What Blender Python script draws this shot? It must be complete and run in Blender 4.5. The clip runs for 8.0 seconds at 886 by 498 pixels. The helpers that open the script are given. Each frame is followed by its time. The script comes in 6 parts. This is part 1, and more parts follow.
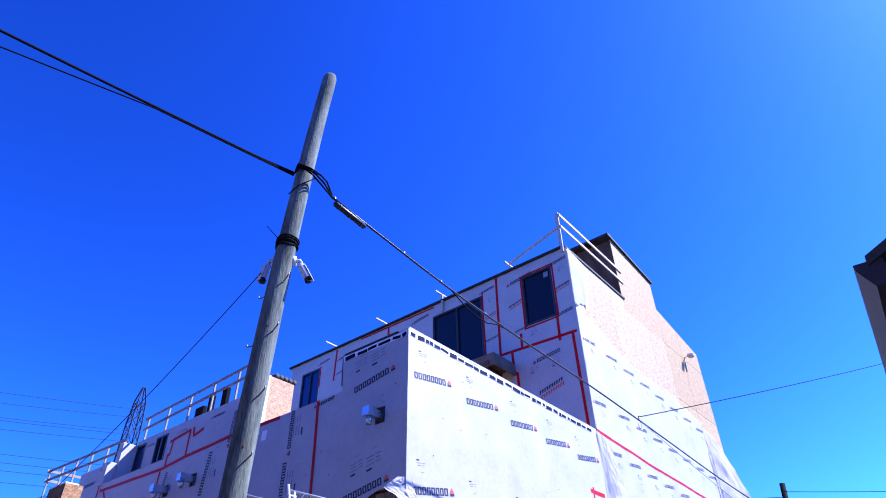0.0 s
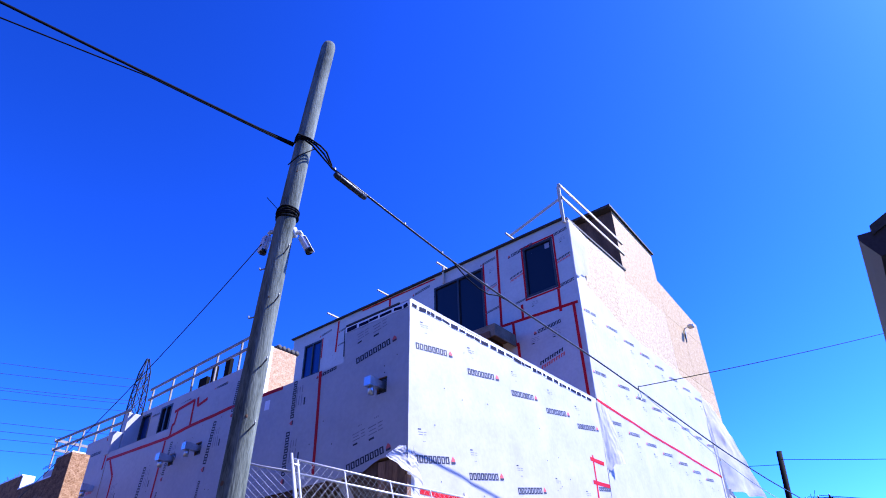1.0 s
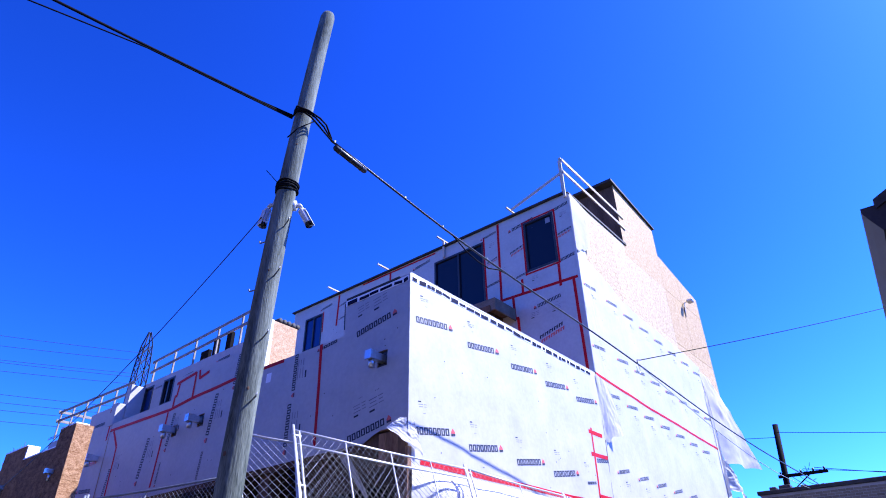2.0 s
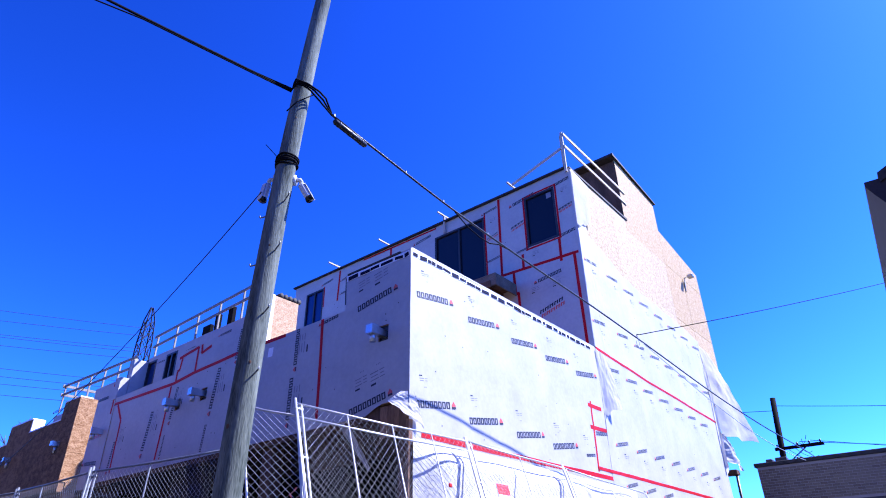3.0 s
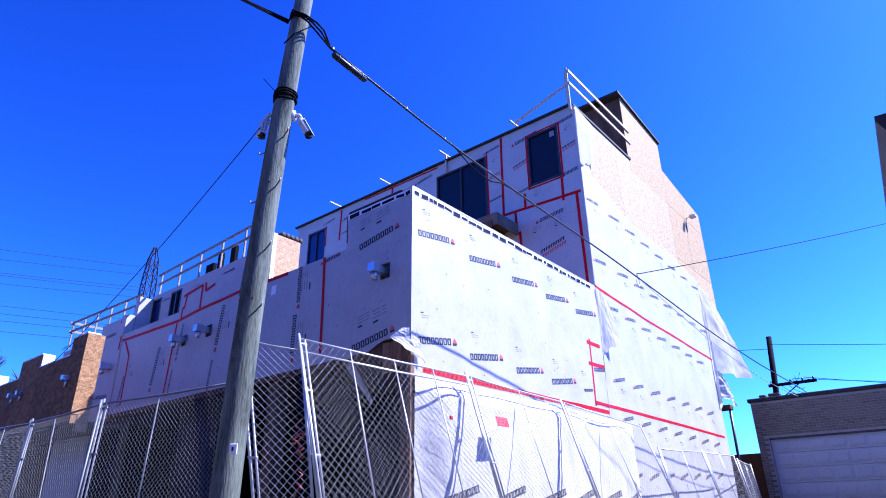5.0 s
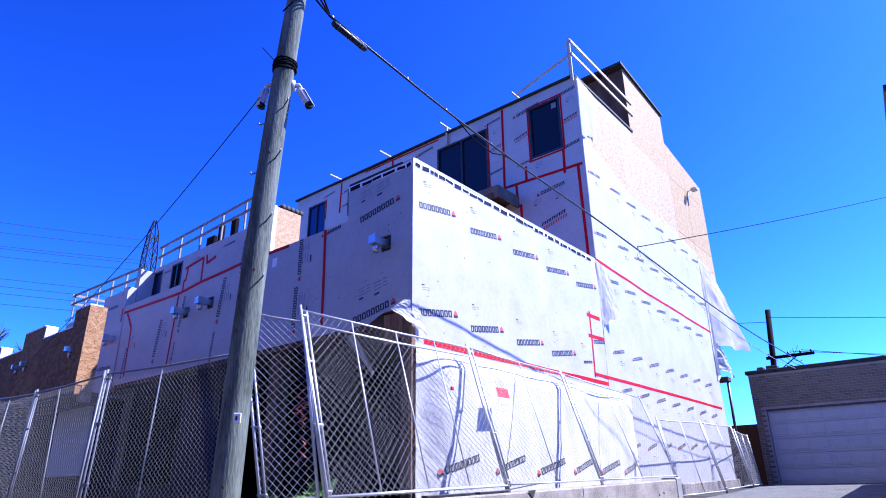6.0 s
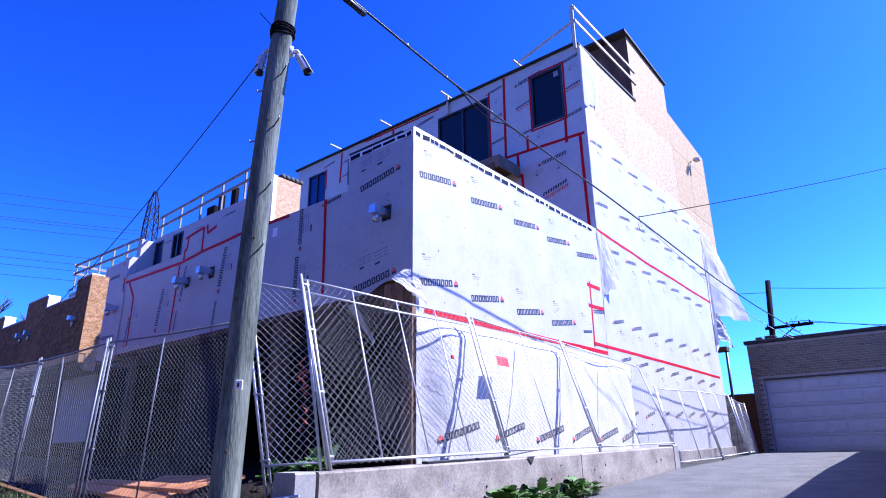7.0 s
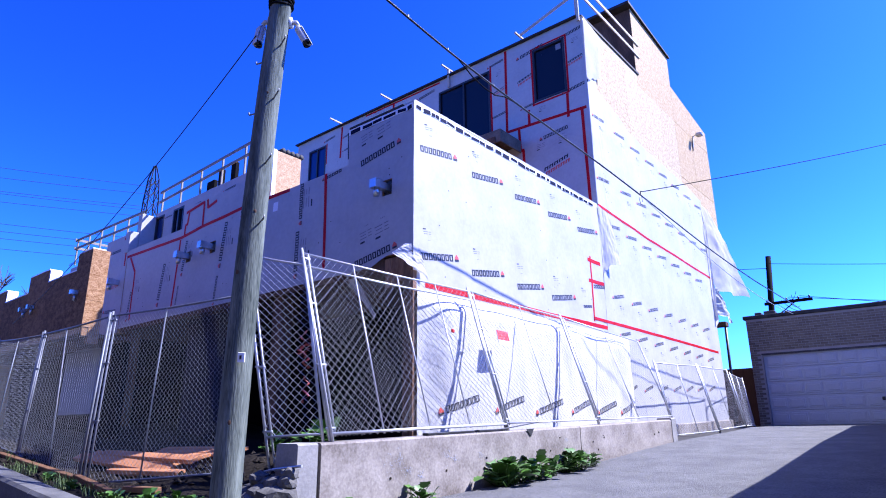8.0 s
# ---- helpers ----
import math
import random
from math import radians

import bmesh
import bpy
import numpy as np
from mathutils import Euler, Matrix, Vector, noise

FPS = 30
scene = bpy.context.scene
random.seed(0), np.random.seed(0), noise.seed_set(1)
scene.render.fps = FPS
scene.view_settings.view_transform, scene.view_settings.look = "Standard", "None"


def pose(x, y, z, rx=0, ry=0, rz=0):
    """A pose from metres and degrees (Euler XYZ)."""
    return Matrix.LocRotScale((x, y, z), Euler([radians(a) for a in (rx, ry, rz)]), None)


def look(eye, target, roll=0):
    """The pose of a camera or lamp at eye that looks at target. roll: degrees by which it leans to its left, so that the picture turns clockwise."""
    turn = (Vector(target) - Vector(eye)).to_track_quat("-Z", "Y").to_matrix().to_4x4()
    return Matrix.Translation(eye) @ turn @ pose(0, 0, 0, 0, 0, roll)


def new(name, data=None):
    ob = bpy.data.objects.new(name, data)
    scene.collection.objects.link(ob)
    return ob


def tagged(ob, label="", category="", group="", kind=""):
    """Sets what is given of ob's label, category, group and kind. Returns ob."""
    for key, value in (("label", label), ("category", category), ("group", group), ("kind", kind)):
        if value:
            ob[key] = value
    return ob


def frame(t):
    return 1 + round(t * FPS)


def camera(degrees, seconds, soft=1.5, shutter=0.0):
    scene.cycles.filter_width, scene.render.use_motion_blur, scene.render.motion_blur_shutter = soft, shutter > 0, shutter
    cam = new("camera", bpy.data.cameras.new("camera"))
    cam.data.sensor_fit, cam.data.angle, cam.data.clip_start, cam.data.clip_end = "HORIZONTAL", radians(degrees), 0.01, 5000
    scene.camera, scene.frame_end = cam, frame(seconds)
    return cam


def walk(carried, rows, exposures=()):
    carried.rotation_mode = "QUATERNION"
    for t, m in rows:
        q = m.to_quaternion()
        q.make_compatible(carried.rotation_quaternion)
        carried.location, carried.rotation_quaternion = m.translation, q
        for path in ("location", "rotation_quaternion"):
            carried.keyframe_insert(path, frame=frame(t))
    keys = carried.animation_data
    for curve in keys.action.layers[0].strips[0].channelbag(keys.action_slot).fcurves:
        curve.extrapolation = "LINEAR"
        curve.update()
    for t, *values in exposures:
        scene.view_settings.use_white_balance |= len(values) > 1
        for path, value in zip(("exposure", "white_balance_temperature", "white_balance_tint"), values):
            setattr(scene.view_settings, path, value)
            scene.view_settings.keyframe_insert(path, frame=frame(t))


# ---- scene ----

# ---------------------------------------------------------------- camera
cam = camera(70.9, 8.0, soft=1.0)
PATH = [
    (0, (5.791, -6.287, 1.7), (4.779, -5.032, 2.884), -1.2),
    (0.5, (5.782, -6.271, 1.708), (4.751, -4.998, 2.855), -1.2),
    (1, (5.775, -6.265, 1.71), (4.726, -4.973, 2.82), -1.2),
    (1.5, (5.77, -6.258, 1.709), (4.706, -4.95, 2.785), -1.1),
    (3, (5.752, -6.243, 1.706), (4.646, -4.89, 2.68), -1.0),
    (3.5, (5.75, -6.238, 1.705), (4.631, -4.873, 2.645), -1.0),
    (4, (5.741, -6.236, 1.703), (4.606, -4.853, 2.596), -0.9),
    (4.5, (5.741, -6.225, 1.693), (4.589, -4.826, 2.538), -0.8),
    (6, (5.715, -6.213, 1.671), (4.527, -4.776, 2.396), -0.7),
    (6.5, (5.707, -6.202, 1.666), (4.508, -4.754, 2.347), -0.6),
    (7, (5.709, -6.194, 1.656), (4.498, -4.736, 2.293), -0.6),
    (7.5, (5.705, -6.196, 1.645), (4.484, -4.728, 2.241), -0.5),
    (8, (5.708, -6.193, 1.64), (4.479, -4.718, 2.203), -0.5),
]
walk(cam, [(t, look(eye, target, roll)) for t, eye, target, roll in PATH],
     exposures=[(0.0, 1.5, 5700, 18), (8.0, 1.5, 5700, 18)])

# ---------------------------------------------------------------- light
TO_SUN = Vector((1.0, 1.0, 1.62)).normalized()
world = bpy.data.worlds.new("sky_world")
scene.world = world
world.use_nodes = True
wn = world.node_tree
wn.nodes.clear()
sky = wn.nodes.new("ShaderNodeTexSky")
sky.sky_type = 'NISHITA'
sky.sun_disc = False
sky.sun_elevation = math.asin(TO_SUN.z)
sky.sun_rotation = math.atan2(TO_SUN.x, TO_SUN.y)
sky.altitude = 200
sky.air_density, sky.dust_density, sky.ozone_density = 1.0, 0.65, 9.5
tint = wn.nodes.new("ShaderNodeVectorMath")
tint.operation = 'MULTIPLY'
tint.inputs[1].default_value = (0.385, 0.44, 0.575)
depth = wn.nodes.new("ShaderNodeGamma")
depth.inputs["Gamma"].default_value = 1.82
bg = wn.nodes.new("ShaderNodeBackground")
bg.inputs["Strength"].default_value = 0.122
wo = wn.nodes.new("ShaderNodeOutputWorld")
wn.links.new(sky.outputs[0], tint.inputs[0])
wn.links.new(tint.outputs[0], depth.inputs["Color"])
wn.links.new(depth.outputs[0], bg.inputs["Color"])
wn.links.new(bg.outputs[0], wo.inputs[0])
sun = new("sun", bpy.data.lights.new("sun", 'SUN'))
sun.data.energy, sun.data.angle, sun.data.color = 5.0, radians(0.53), (1.0, 0.96, 0.92)
sun.matrix_world = look(TO_SUN * 60, (0, 0, 0))

# ---------------------------------------------------------------- materials
def material(name, dark, light, rough=0.7, metal=0.0, scale=4.0, fine=60.0, bump=0.15, stretch=(1, 1, 1),
             spread=0.08, spec=0.35, island=0.0, obj_random=0.0, grain=0.45, blotch=0.75):
    """Noise at two scales between two colours, with fine relief; object coordinates, metres."""
    m = bpy.data.materials.new(name)
    m.use_nodes = True
    nt = m.node_tree
    bsdf = nt.nodes["Principled BSDF"]
    bsdf.inputs["Roughness"].default_value, bsdf.inputs["Metallic"].default_value = rough, metal
    bsdf.inputs["Specular IOR Level"].default_value = spec
    tc = nt.nodes.new("ShaderNodeTexCoord")
    mp = nt.nodes.new("ShaderNodeMapping")
    mp.inputs["Scale"].default_value = stretch
    nt.links.new(tc.outputs["Object"], mp.inputs["Vector"])
    big, small = nt.nodes.new("ShaderNodeTexNoise"), nt.nodes.new("ShaderNodeTexNoise")
    big.inputs["Scale"].default_value, big.inputs["Detail"].default_value = scale, 6
    small.inputs["Scale"].default_value, small.inputs["Detail"].default_value = fine, 4
    for n in (big, small):
        nt.links.new(mp.outputs[0], n.inputs["Vector"])
    mix = nt.nodes.new("ShaderNodeMath")
    mix.operation = 'MULTIPLY_ADD'
    mix.inputs[1].default_value = grain
    nt.links.new(small.outputs["Fac"], mix.inputs[0])
    half = nt.nodes.new("ShaderNodeMath")
    half.operation = 'MULTIPLY_ADD'
    half.inputs[1].default_value, half.inputs[2].default_value = blotch, 0.5 - 0.5 * (grain + blotch)
    nt.links.new(big.outputs["Fac"], half.inputs[0])
    nt.links.new(half.outputs[0], mix.inputs[2])
    last = mix.outputs[0]
    for amount, node, sock in ((obj_random, "ShaderNodeObjectInfo", "Random"), (island, "ShaderNodeNewGeometry", "Random Per Island")):
        if amount:
            src = nt.nodes.new(node)
            add = nt.nodes.new("ShaderNodeMath")
            add.operation = 'MULTIPLY_ADD'
            add.inputs[1].default_value = amount
            nt.links.new(src.outputs[sock], add.inputs[0])
            nt.links.new(last, add.inputs[2])
            last = add.outputs[0]
    ramp = nt.nodes.new("ShaderNodeValToRGB")
    ramp.color_ramp.elements[0].position, ramp.color_ramp.elements[1].position = 0.3, 0.72
    ramp.color_ramp.elements[0].color, ramp.color_ramp.elements[1].color = (*dark, 1), (*light, 1)
    nt.links.new(last, ramp.inputs[0])
    nt.links.new(ramp.outputs[0], bsdf.inputs["Base Color"])
    rr = nt.nodes.new("ShaderNodeMapRange")
    rr.inputs["To Min"].default_value, rr.inputs["To Max"].default_value = max(0.03, rough - spread), min(1, rough + spread)
    nt.links.new(big.outputs["Fac"], rr.inputs["Value"])
    nt.links.new(rr.outputs[0], bsdf.inputs["Roughness"])
    if bump:
        b = nt.nodes.new("ShaderNodeBump")
        b.inputs["Strength"].default_value, b.inputs["Distance"].default_value = bump, 0.01
        nt.links.new(mix.outputs[0], b.inputs["Height"])
        nt.links.new(b.outputs[0], bsdf.inputs["Normal"])
    return m


def grey(a, b, **k):
    return (a, a, a), (b, b, b), k


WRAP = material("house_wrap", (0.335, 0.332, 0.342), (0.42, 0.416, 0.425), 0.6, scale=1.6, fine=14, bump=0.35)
# copies of WRAP for skirt and flaps, lightened in colour to look sunlit
WRAP_SKIRT = material("house_wrap_sunlit_skirt", (0.46, 0.453, 0.452), (0.57, 0.563, 0.558), 0.6, scale=2.5, fine=18, bump=0.6)
WRAP_FLAP = material("house_wrap_sunlit_flap", (0.6, 0.59, 0.585), (0.72, 0.71, 0.705), 0.6, scale=2.5, fine=18, bump=0.5)
def let_light_through(m, share):
    """Thin sheet: part of the light from behind shines through."""
    nt = m.node_tree
    bsdf, outp = nt.nodes["Principled BSDF"], nt.nodes["Material Output"]
    thin, mixer = nt.nodes.new("ShaderNodeBsdfTranslucent"), nt.nodes.new("ShaderNodeMixShader")
    nt.links.new(bsdf.inputs["Base Color"].links[0].from_socket, thin.inputs["Color"])
    mixer.inputs[0].default_value = share
    nt.links.new(bsdf.outputs[0], mixer.inputs[1])
    nt.links.new(thin.outputs[0], mixer.inputs[2])
    nt.links.new(mixer.outputs[0], outp.inputs["Surface"])


let_light_through(WRAP_FLAP, 0.5)
INK = material("dark_print", (0.012, 0.012, 0.018), (0.035, 0.035, 0.045), 0.5, scale=6, bump=0)
INK_PALE = material("pale_grey_print", (0.15, 0.15, 0.18), (0.24, 0.24, 0.28), 0.5, scale=6, bump=0)
INK_RED = material("red_print", (0.5, 0.06, 0.05), (0.62, 0.12, 0.09), 0.5, scale=6, bump=0)
TAPE = material("red_sheathing_tape", (0.34, 0.004, 0.008), (0.5, 0.012, 0.018), 0.5, spec=0.08, scale=5, fine=40, bump=0.2)
TAPE_BLUE = material("blue_printed_tape", (0.004, 0.006, 0.02), (0.01, 0.014, 0.045), 0.7, spec=0.05, scale=5, bump=0.1)
TAPE_PALE = material("white_tape", (0.65, 0.66, 0.7), (0.8, 0.8, 0.82), 0.4, scale=5, bump=0.1)
# darker copy of the next building's board: front shade is in the colour
OSB = material("strand_board_shade_tone", (0.06, 0.029, 0.014), (0.29, 0.17, 0.088), 0.85, spec=0.1, grain=0.55, scale=9, fine=30, bump=0.5, stretch=(1, 1, 1.6), obj_random=0.12)
OSB_PALE = material("pale_strand_board", (0.27, 0.175, 0.065), (0.48, 0.39, 0.23), 0.75, grain=1.0, blotch=0.4, scale=5, fine=11, bump=0.5, stretch=(1, 1, 1.6), obj_random=0.08)
OSB_TAN = material("tan_strand_board", (0.27, 0.155, 0.075), (0.49, 0.35, 0.205), 0.75, grain=0.9, scale=8, fine=30, bump=0.5, stretch=(1, 1, 1.6))
OSB_WARM = material("warm_strand_board", (0.25, 0.145, 0.045), (0.46, 0.345, 0.17), 0.75, grain=0.85, blotch=0.4, scale=5, fine=11, bump=0.5, stretch=(1, 1, 1.6), obj_random=0.06)
# brighter copy of OSB: sunlight on the cheek is in the colour
OSB_SUN = material("strand_board_sunlit_tone", (0.2, 0.095, 0.04), (0.47, 0.285, 0.155), 0.8, spec=0.1, grain=0.9, scale=8, fine=26, bump=0.5, stretch=(1, 1, 1.6))
OSB_EDGE = material("strand_board_body", (0.22, 0.11, 0.05), (0.45, 0.28, 0.15), 0.8, scale=5, fine=40, bump=0.3)
LUMBER = material("sawn_softwood", (0.3, 0.265, 0.22), (0.46, 0.42, 0.36), 0.7, scale=3, fine=60, bump=0.25, stretch=(1, 1, 0.3), obj_random=0.12)
# greyed LUMBER copy; backlit shade of the roof rails is coloured in
LUMBER_DULL = material("backlit_rail_timber", (0.15, 0.14, 0.125), (0.29, 0.27, 0.245), 0.8, scale=3, fine=60, bump=0.25, obj_random=0.1)
LUMBER_GREY = material("grey_tan_raw_board", (0.09, 0.078, 0.062), (0.19, 0.165, 0.135), 0.85, spec=0.1, scale=4, fine=40, bump=0.4)
LUMBER_ORANGE = material("orange_softwood", (0.22, 0.08, 0.03), (0.5, 0.215, 0.088), 0.7, scale=3, fine=50, bump=0.3, obj_random=0.15)
LUMBER_DARK = material("dark_brown_wood", (0.05, 0.03, 0.02), (0.16, 0.1, 0.065), 0.85, spec=0.1, scale=4, fine=40, bump=0.5, stretch=(1, 1, 0.25))
POLE = material("weathered_pole_wood", (0.028, 0.037, 0.032), (0.185, 0.207, 0.178), 0.9, scale=11, fine=90, bump=1.0, stretch=(1, 1, 0.14), spec=0.15)
DARK_METAL = material("black_metal", (0.012, 0.012, 0.014), (0.03, 0.03, 0.034), 0.42, scale=8, bump=0.05)
RUBBER = material("black_cable_sheath", (0.004, 0.004, 0.006), (0.01, 0.01, 0.012), 0.8, spec=0.04, scale=30, bump=0.05)
SHEATH = material("glossy_black_sheath", (0.006, 0.006, 0.008), (0.014, 0.014, 0.016), 0.35, spec=0.3, scale=30, bump=0.05)
GALV = material("galvanised_steel", (0.56, 0.57, 0.59), (0.72, 0.73, 0.75), 0.38, 0.5, scale=14, fine=80, bump=0.08)
# darker tube and wire copies: the left panels' shaded side is in the colour
GALV_SHADE = material("shade_grey_tube", (0.11, 0.12, 0.145), (0.2, 0.212, 0.245), 0.55, 0.3, scale=14, fine=80, bump=0.08)
GALV_WIRE = material("shade_grey_wire", (0.2, 0.215, 0.24), (0.36, 0.375, 0.4), 0.5, 0.3, scale=14, fine=80, bump=0.08)
GALV_DULL = material("dull_galvanised_tube", (0.36, 0.37, 0.39), (0.54, 0.55, 0.57), 0.42, 0.5, scale=14, fine=80, bump=0.08)
DUCT = material("sheet_metal_duct", (0.45, 0.47, 0.5), (0.62, 0.64, 0.66), 0.3, 0.85, scale=6, fine=30, bump=0.1)
WHITE_PLASTIC = material("white_plastic", (0.5, 0.5, 0.5), (0.6, 0.6, 0.59), 0.35, scale=9, bump=0.02)
CONCRETE = material("stained_concrete", (0.12, 0.1, 0.086), (0.34, 0.308, 0.274), 0.9, scale=2.6, fine=34, bump=0.45)
CONCRETE_PALE = material("pale_cast_concrete", (0.17, 0.165, 0.16), (0.3, 0.29, 0.285), 0.9, scale=2.5, fine=40, bump=0.4)
DRIVE = material("driveway_concrete", (0.05, 0.049, 0.05), (0.15, 0.148, 0.148), 0.92, scale=2.2, fine=60, bump=0.9, grain=1.5, blotch=0.5)
ASPHALT = material("grey_asphalt", (0.022, 0.022, 0.024), (0.05, 0.05, 0.052), 0.92, scale=1.2, fine=90, bump=0.5)
GROUND = material("packed_earth_and_gravel", (0.016, 0.015, 0.014), (0.05, 0.046, 0.042), 0.95, scale=1.3, fine=30, bump=0.8)
SOIL = material("dark_soil", (0.008, 0.007, 0.006), (0.036, 0.03, 0.025), 0.97, spec=0.05, scale=3, fine=25, bump=0.9)
ROCK = material("broken_concrete_lumps", (0.04, 0.038, 0.036), (0.15, 0.143, 0.135), 0.92, scale=5, fine=30, bump=0.8)
# near black: deep shade of the open ground floor is put into this colour
INNER = material("inner_wall_shade", (0.0052, 0.0052, 0.0059), (0.0143, 0.0137, 0.0143), 0.9, spec=0.02, scale=1.2, fine=20, bump=0.3)
PALE_PANEL = material("pale_painted_panel", (0.26, 0.27, 0.3), (0.36, 0.37, 0.4), 0.6, scale=1.5, fine=20, bump=0.1)
# pale board darkened: shade under the wing is part of its colour
INNER_PALE = material("shade_dark_cement_board", (0.03, 0.03, 0.033), (0.06, 0.06, 0.064), 0.85, spec=0.1, scale=1.2, fine=20, bump=0.3)
GARAGE_DOOR = material("white_enamel_door", (0.33, 0.355, 0.405), (0.41, 0.435, 0.485), 0.45, scale=0.8, fine=25, bump=0.06)
CAP = material("dark_roof_membrane", (0.012, 0.012, 0.014), (0.04, 0.04, 0.042), 0.75, scale=5, fine=40, bump=0.3)
EAVE = material("brown_painted_metal", (0.034, 0.032, 0.036), (0.065, 0.06, 0.066), 0.6, 0.0, spec=0.2, scale=5, bump=0.1)
LEAF = material("weed_leaf", (0.014, 0.048, 0.008), (0.066, 0.15, 0.022), 0.42, scale=7, fine=50, bump=0.25, island=0.25)
GRASS = material("grass_blade", (0.03, 0.06, 0.012), (0.1, 0.15, 0.04), 0.6, scale=7, bump=0, island=0.3)
TWIG = material("bare_twigs", (0.05, 0.04, 0.03), (0.12, 0.1, 0.08), 0.9, scale=7, bump=0)
STEEL_FAR = material("lattice_steel", (0.012, 0.018, 0.03), (0.035, 0.042, 0.055), 0.9, 0.0, scale=3, bump=0)
SIGN_WHITE = material("white_sign_board", (0.66, 0.66, 0.66), (0.78, 0.78, 0.78), 0.5, scale=6, bump=0.02)
SIGN_RED = material("red_sign_print", (0.55, 0.015, 0.015), (0.7, 0.04, 0.03), 0.5, scale=6, bump=0)
# brown boards made darker; the shadow behind the garage is in their colour
FENCE_BROWN = material("shade_dark_fence_board", (0.022, 0.012, 0.01), (0.05, 0.027, 0.022), 0.85, scale=6, fine=40, bump=0.3, stretch=(1, 1, 0.2))
BOARD_BROWN = material("rough_brown_board", (0.07, 0.034, 0.018), (0.27, 0.15, 0.08), 0.9, scale=6, fine=70, bump=0.5, stretch=(1, 1, 0.2), obj_random=0.25)
SPRAY = material("blue_spray_paint", (0.24, 0.26, 0.335), (0.30, 0.315, 0.36), 0.8, scale=14, fine=60, bump=0)
ORANGE_NET = material("orange_plastic", (0.16, 0.025, 0.02), (0.3, 0.05, 0.035), 0.5, scale=8, bump=0.05)
SHINGLE = material("roof_shingles", (0.03, 0.028, 0.027), (0.08, 0.075, 0.07), 0.9, scale=8, fine=50, bump=0.5)
SIDING = material("buff_brick_wall", (0.1, 0.08, 0.065), (0.18, 0.145, 0.12), 0.9, scale=3, fine=40, bump=0.3)


def glass(name, tint):
    m = bpy.data.materials.new(name)
    m.use_nodes = True
    b = m.node_tree.nodes["Principled BSDF"]
    b.inputs["Base Color"].default_value = (*tint, 1)
    b.inputs["Roughness"].default_value = 0.06
    b.inputs["IOR"].default_value = 1.52
    b.inputs["Specular IOR Level"].default_value = 0.3
    return m


GLASS = glass("dark_window_glass", (0.008, 0.012, 0.02))
GLASS_BLUE = glass("blue_window_glass", (0.012, 0.03, 0.13))
LENS_GLASS = glass("lens_glass", (0.004, 0.004, 0.005))


BRICK = material("brown_grey_brick", (0.068, 0.057, 0.044), (0.185, 0.16, 0.12), 0.88, scale=5, fine=60, bump=0.4, obj_random=0.35)
MORTAR = material("pale_mortar", (0.24, 0.225, 0.215), (0.34, 0.325, 0.31), 0.92, scale=4, fine=50, bump=0.3)
KERB = material("grey_kerb_concrete", (0.06, 0.058, 0.058), (0.14, 0.137, 0.135), 0.92, scale=3, fine=60, bump=0.5)
# orange plank darkened: shade on its street side is put into the colour
PLANK_SHADE = material("shaded_orange_plank", (0.065, 0.033, 0.018), (0.2, 0.105, 0.056), 0.85, spec=0.1, scale=4, fine=40, bump=0.5, obj_random=0.15)

# ---------------------------------------------------------------- building helpers
def mesh_of(name, verts, faces, smooth=False):
    me = bpy.data.meshes.new(name)
    me.from_pydata(verts, [], faces)
    if smooth:
        me.polygons.foreach_set("use_smooth", [True] * len(me.polygons))
    me.update()
    return me


def part(name, data, mat, parent=None, label=""):
    """One mesh object under a thing or a part."""
    if isinstance(data, Soup):
        data = mesh_of(name, data.v, data.f, data.smooth)
    data.materials.clear()
    data.materials.append(mat)
    ob = new(name, data)
    if parent is not None:
        ob.parent = parent
    if label:
        tagged(ob, label)
    return ob


def thing(name, label, category, group="", kind="", at=(0, 0, 0)):
    ob = new(name)
    ob.location = at
    ob.empty_display_size = 0.2
    return tagged(ob, label, category, group, kind)


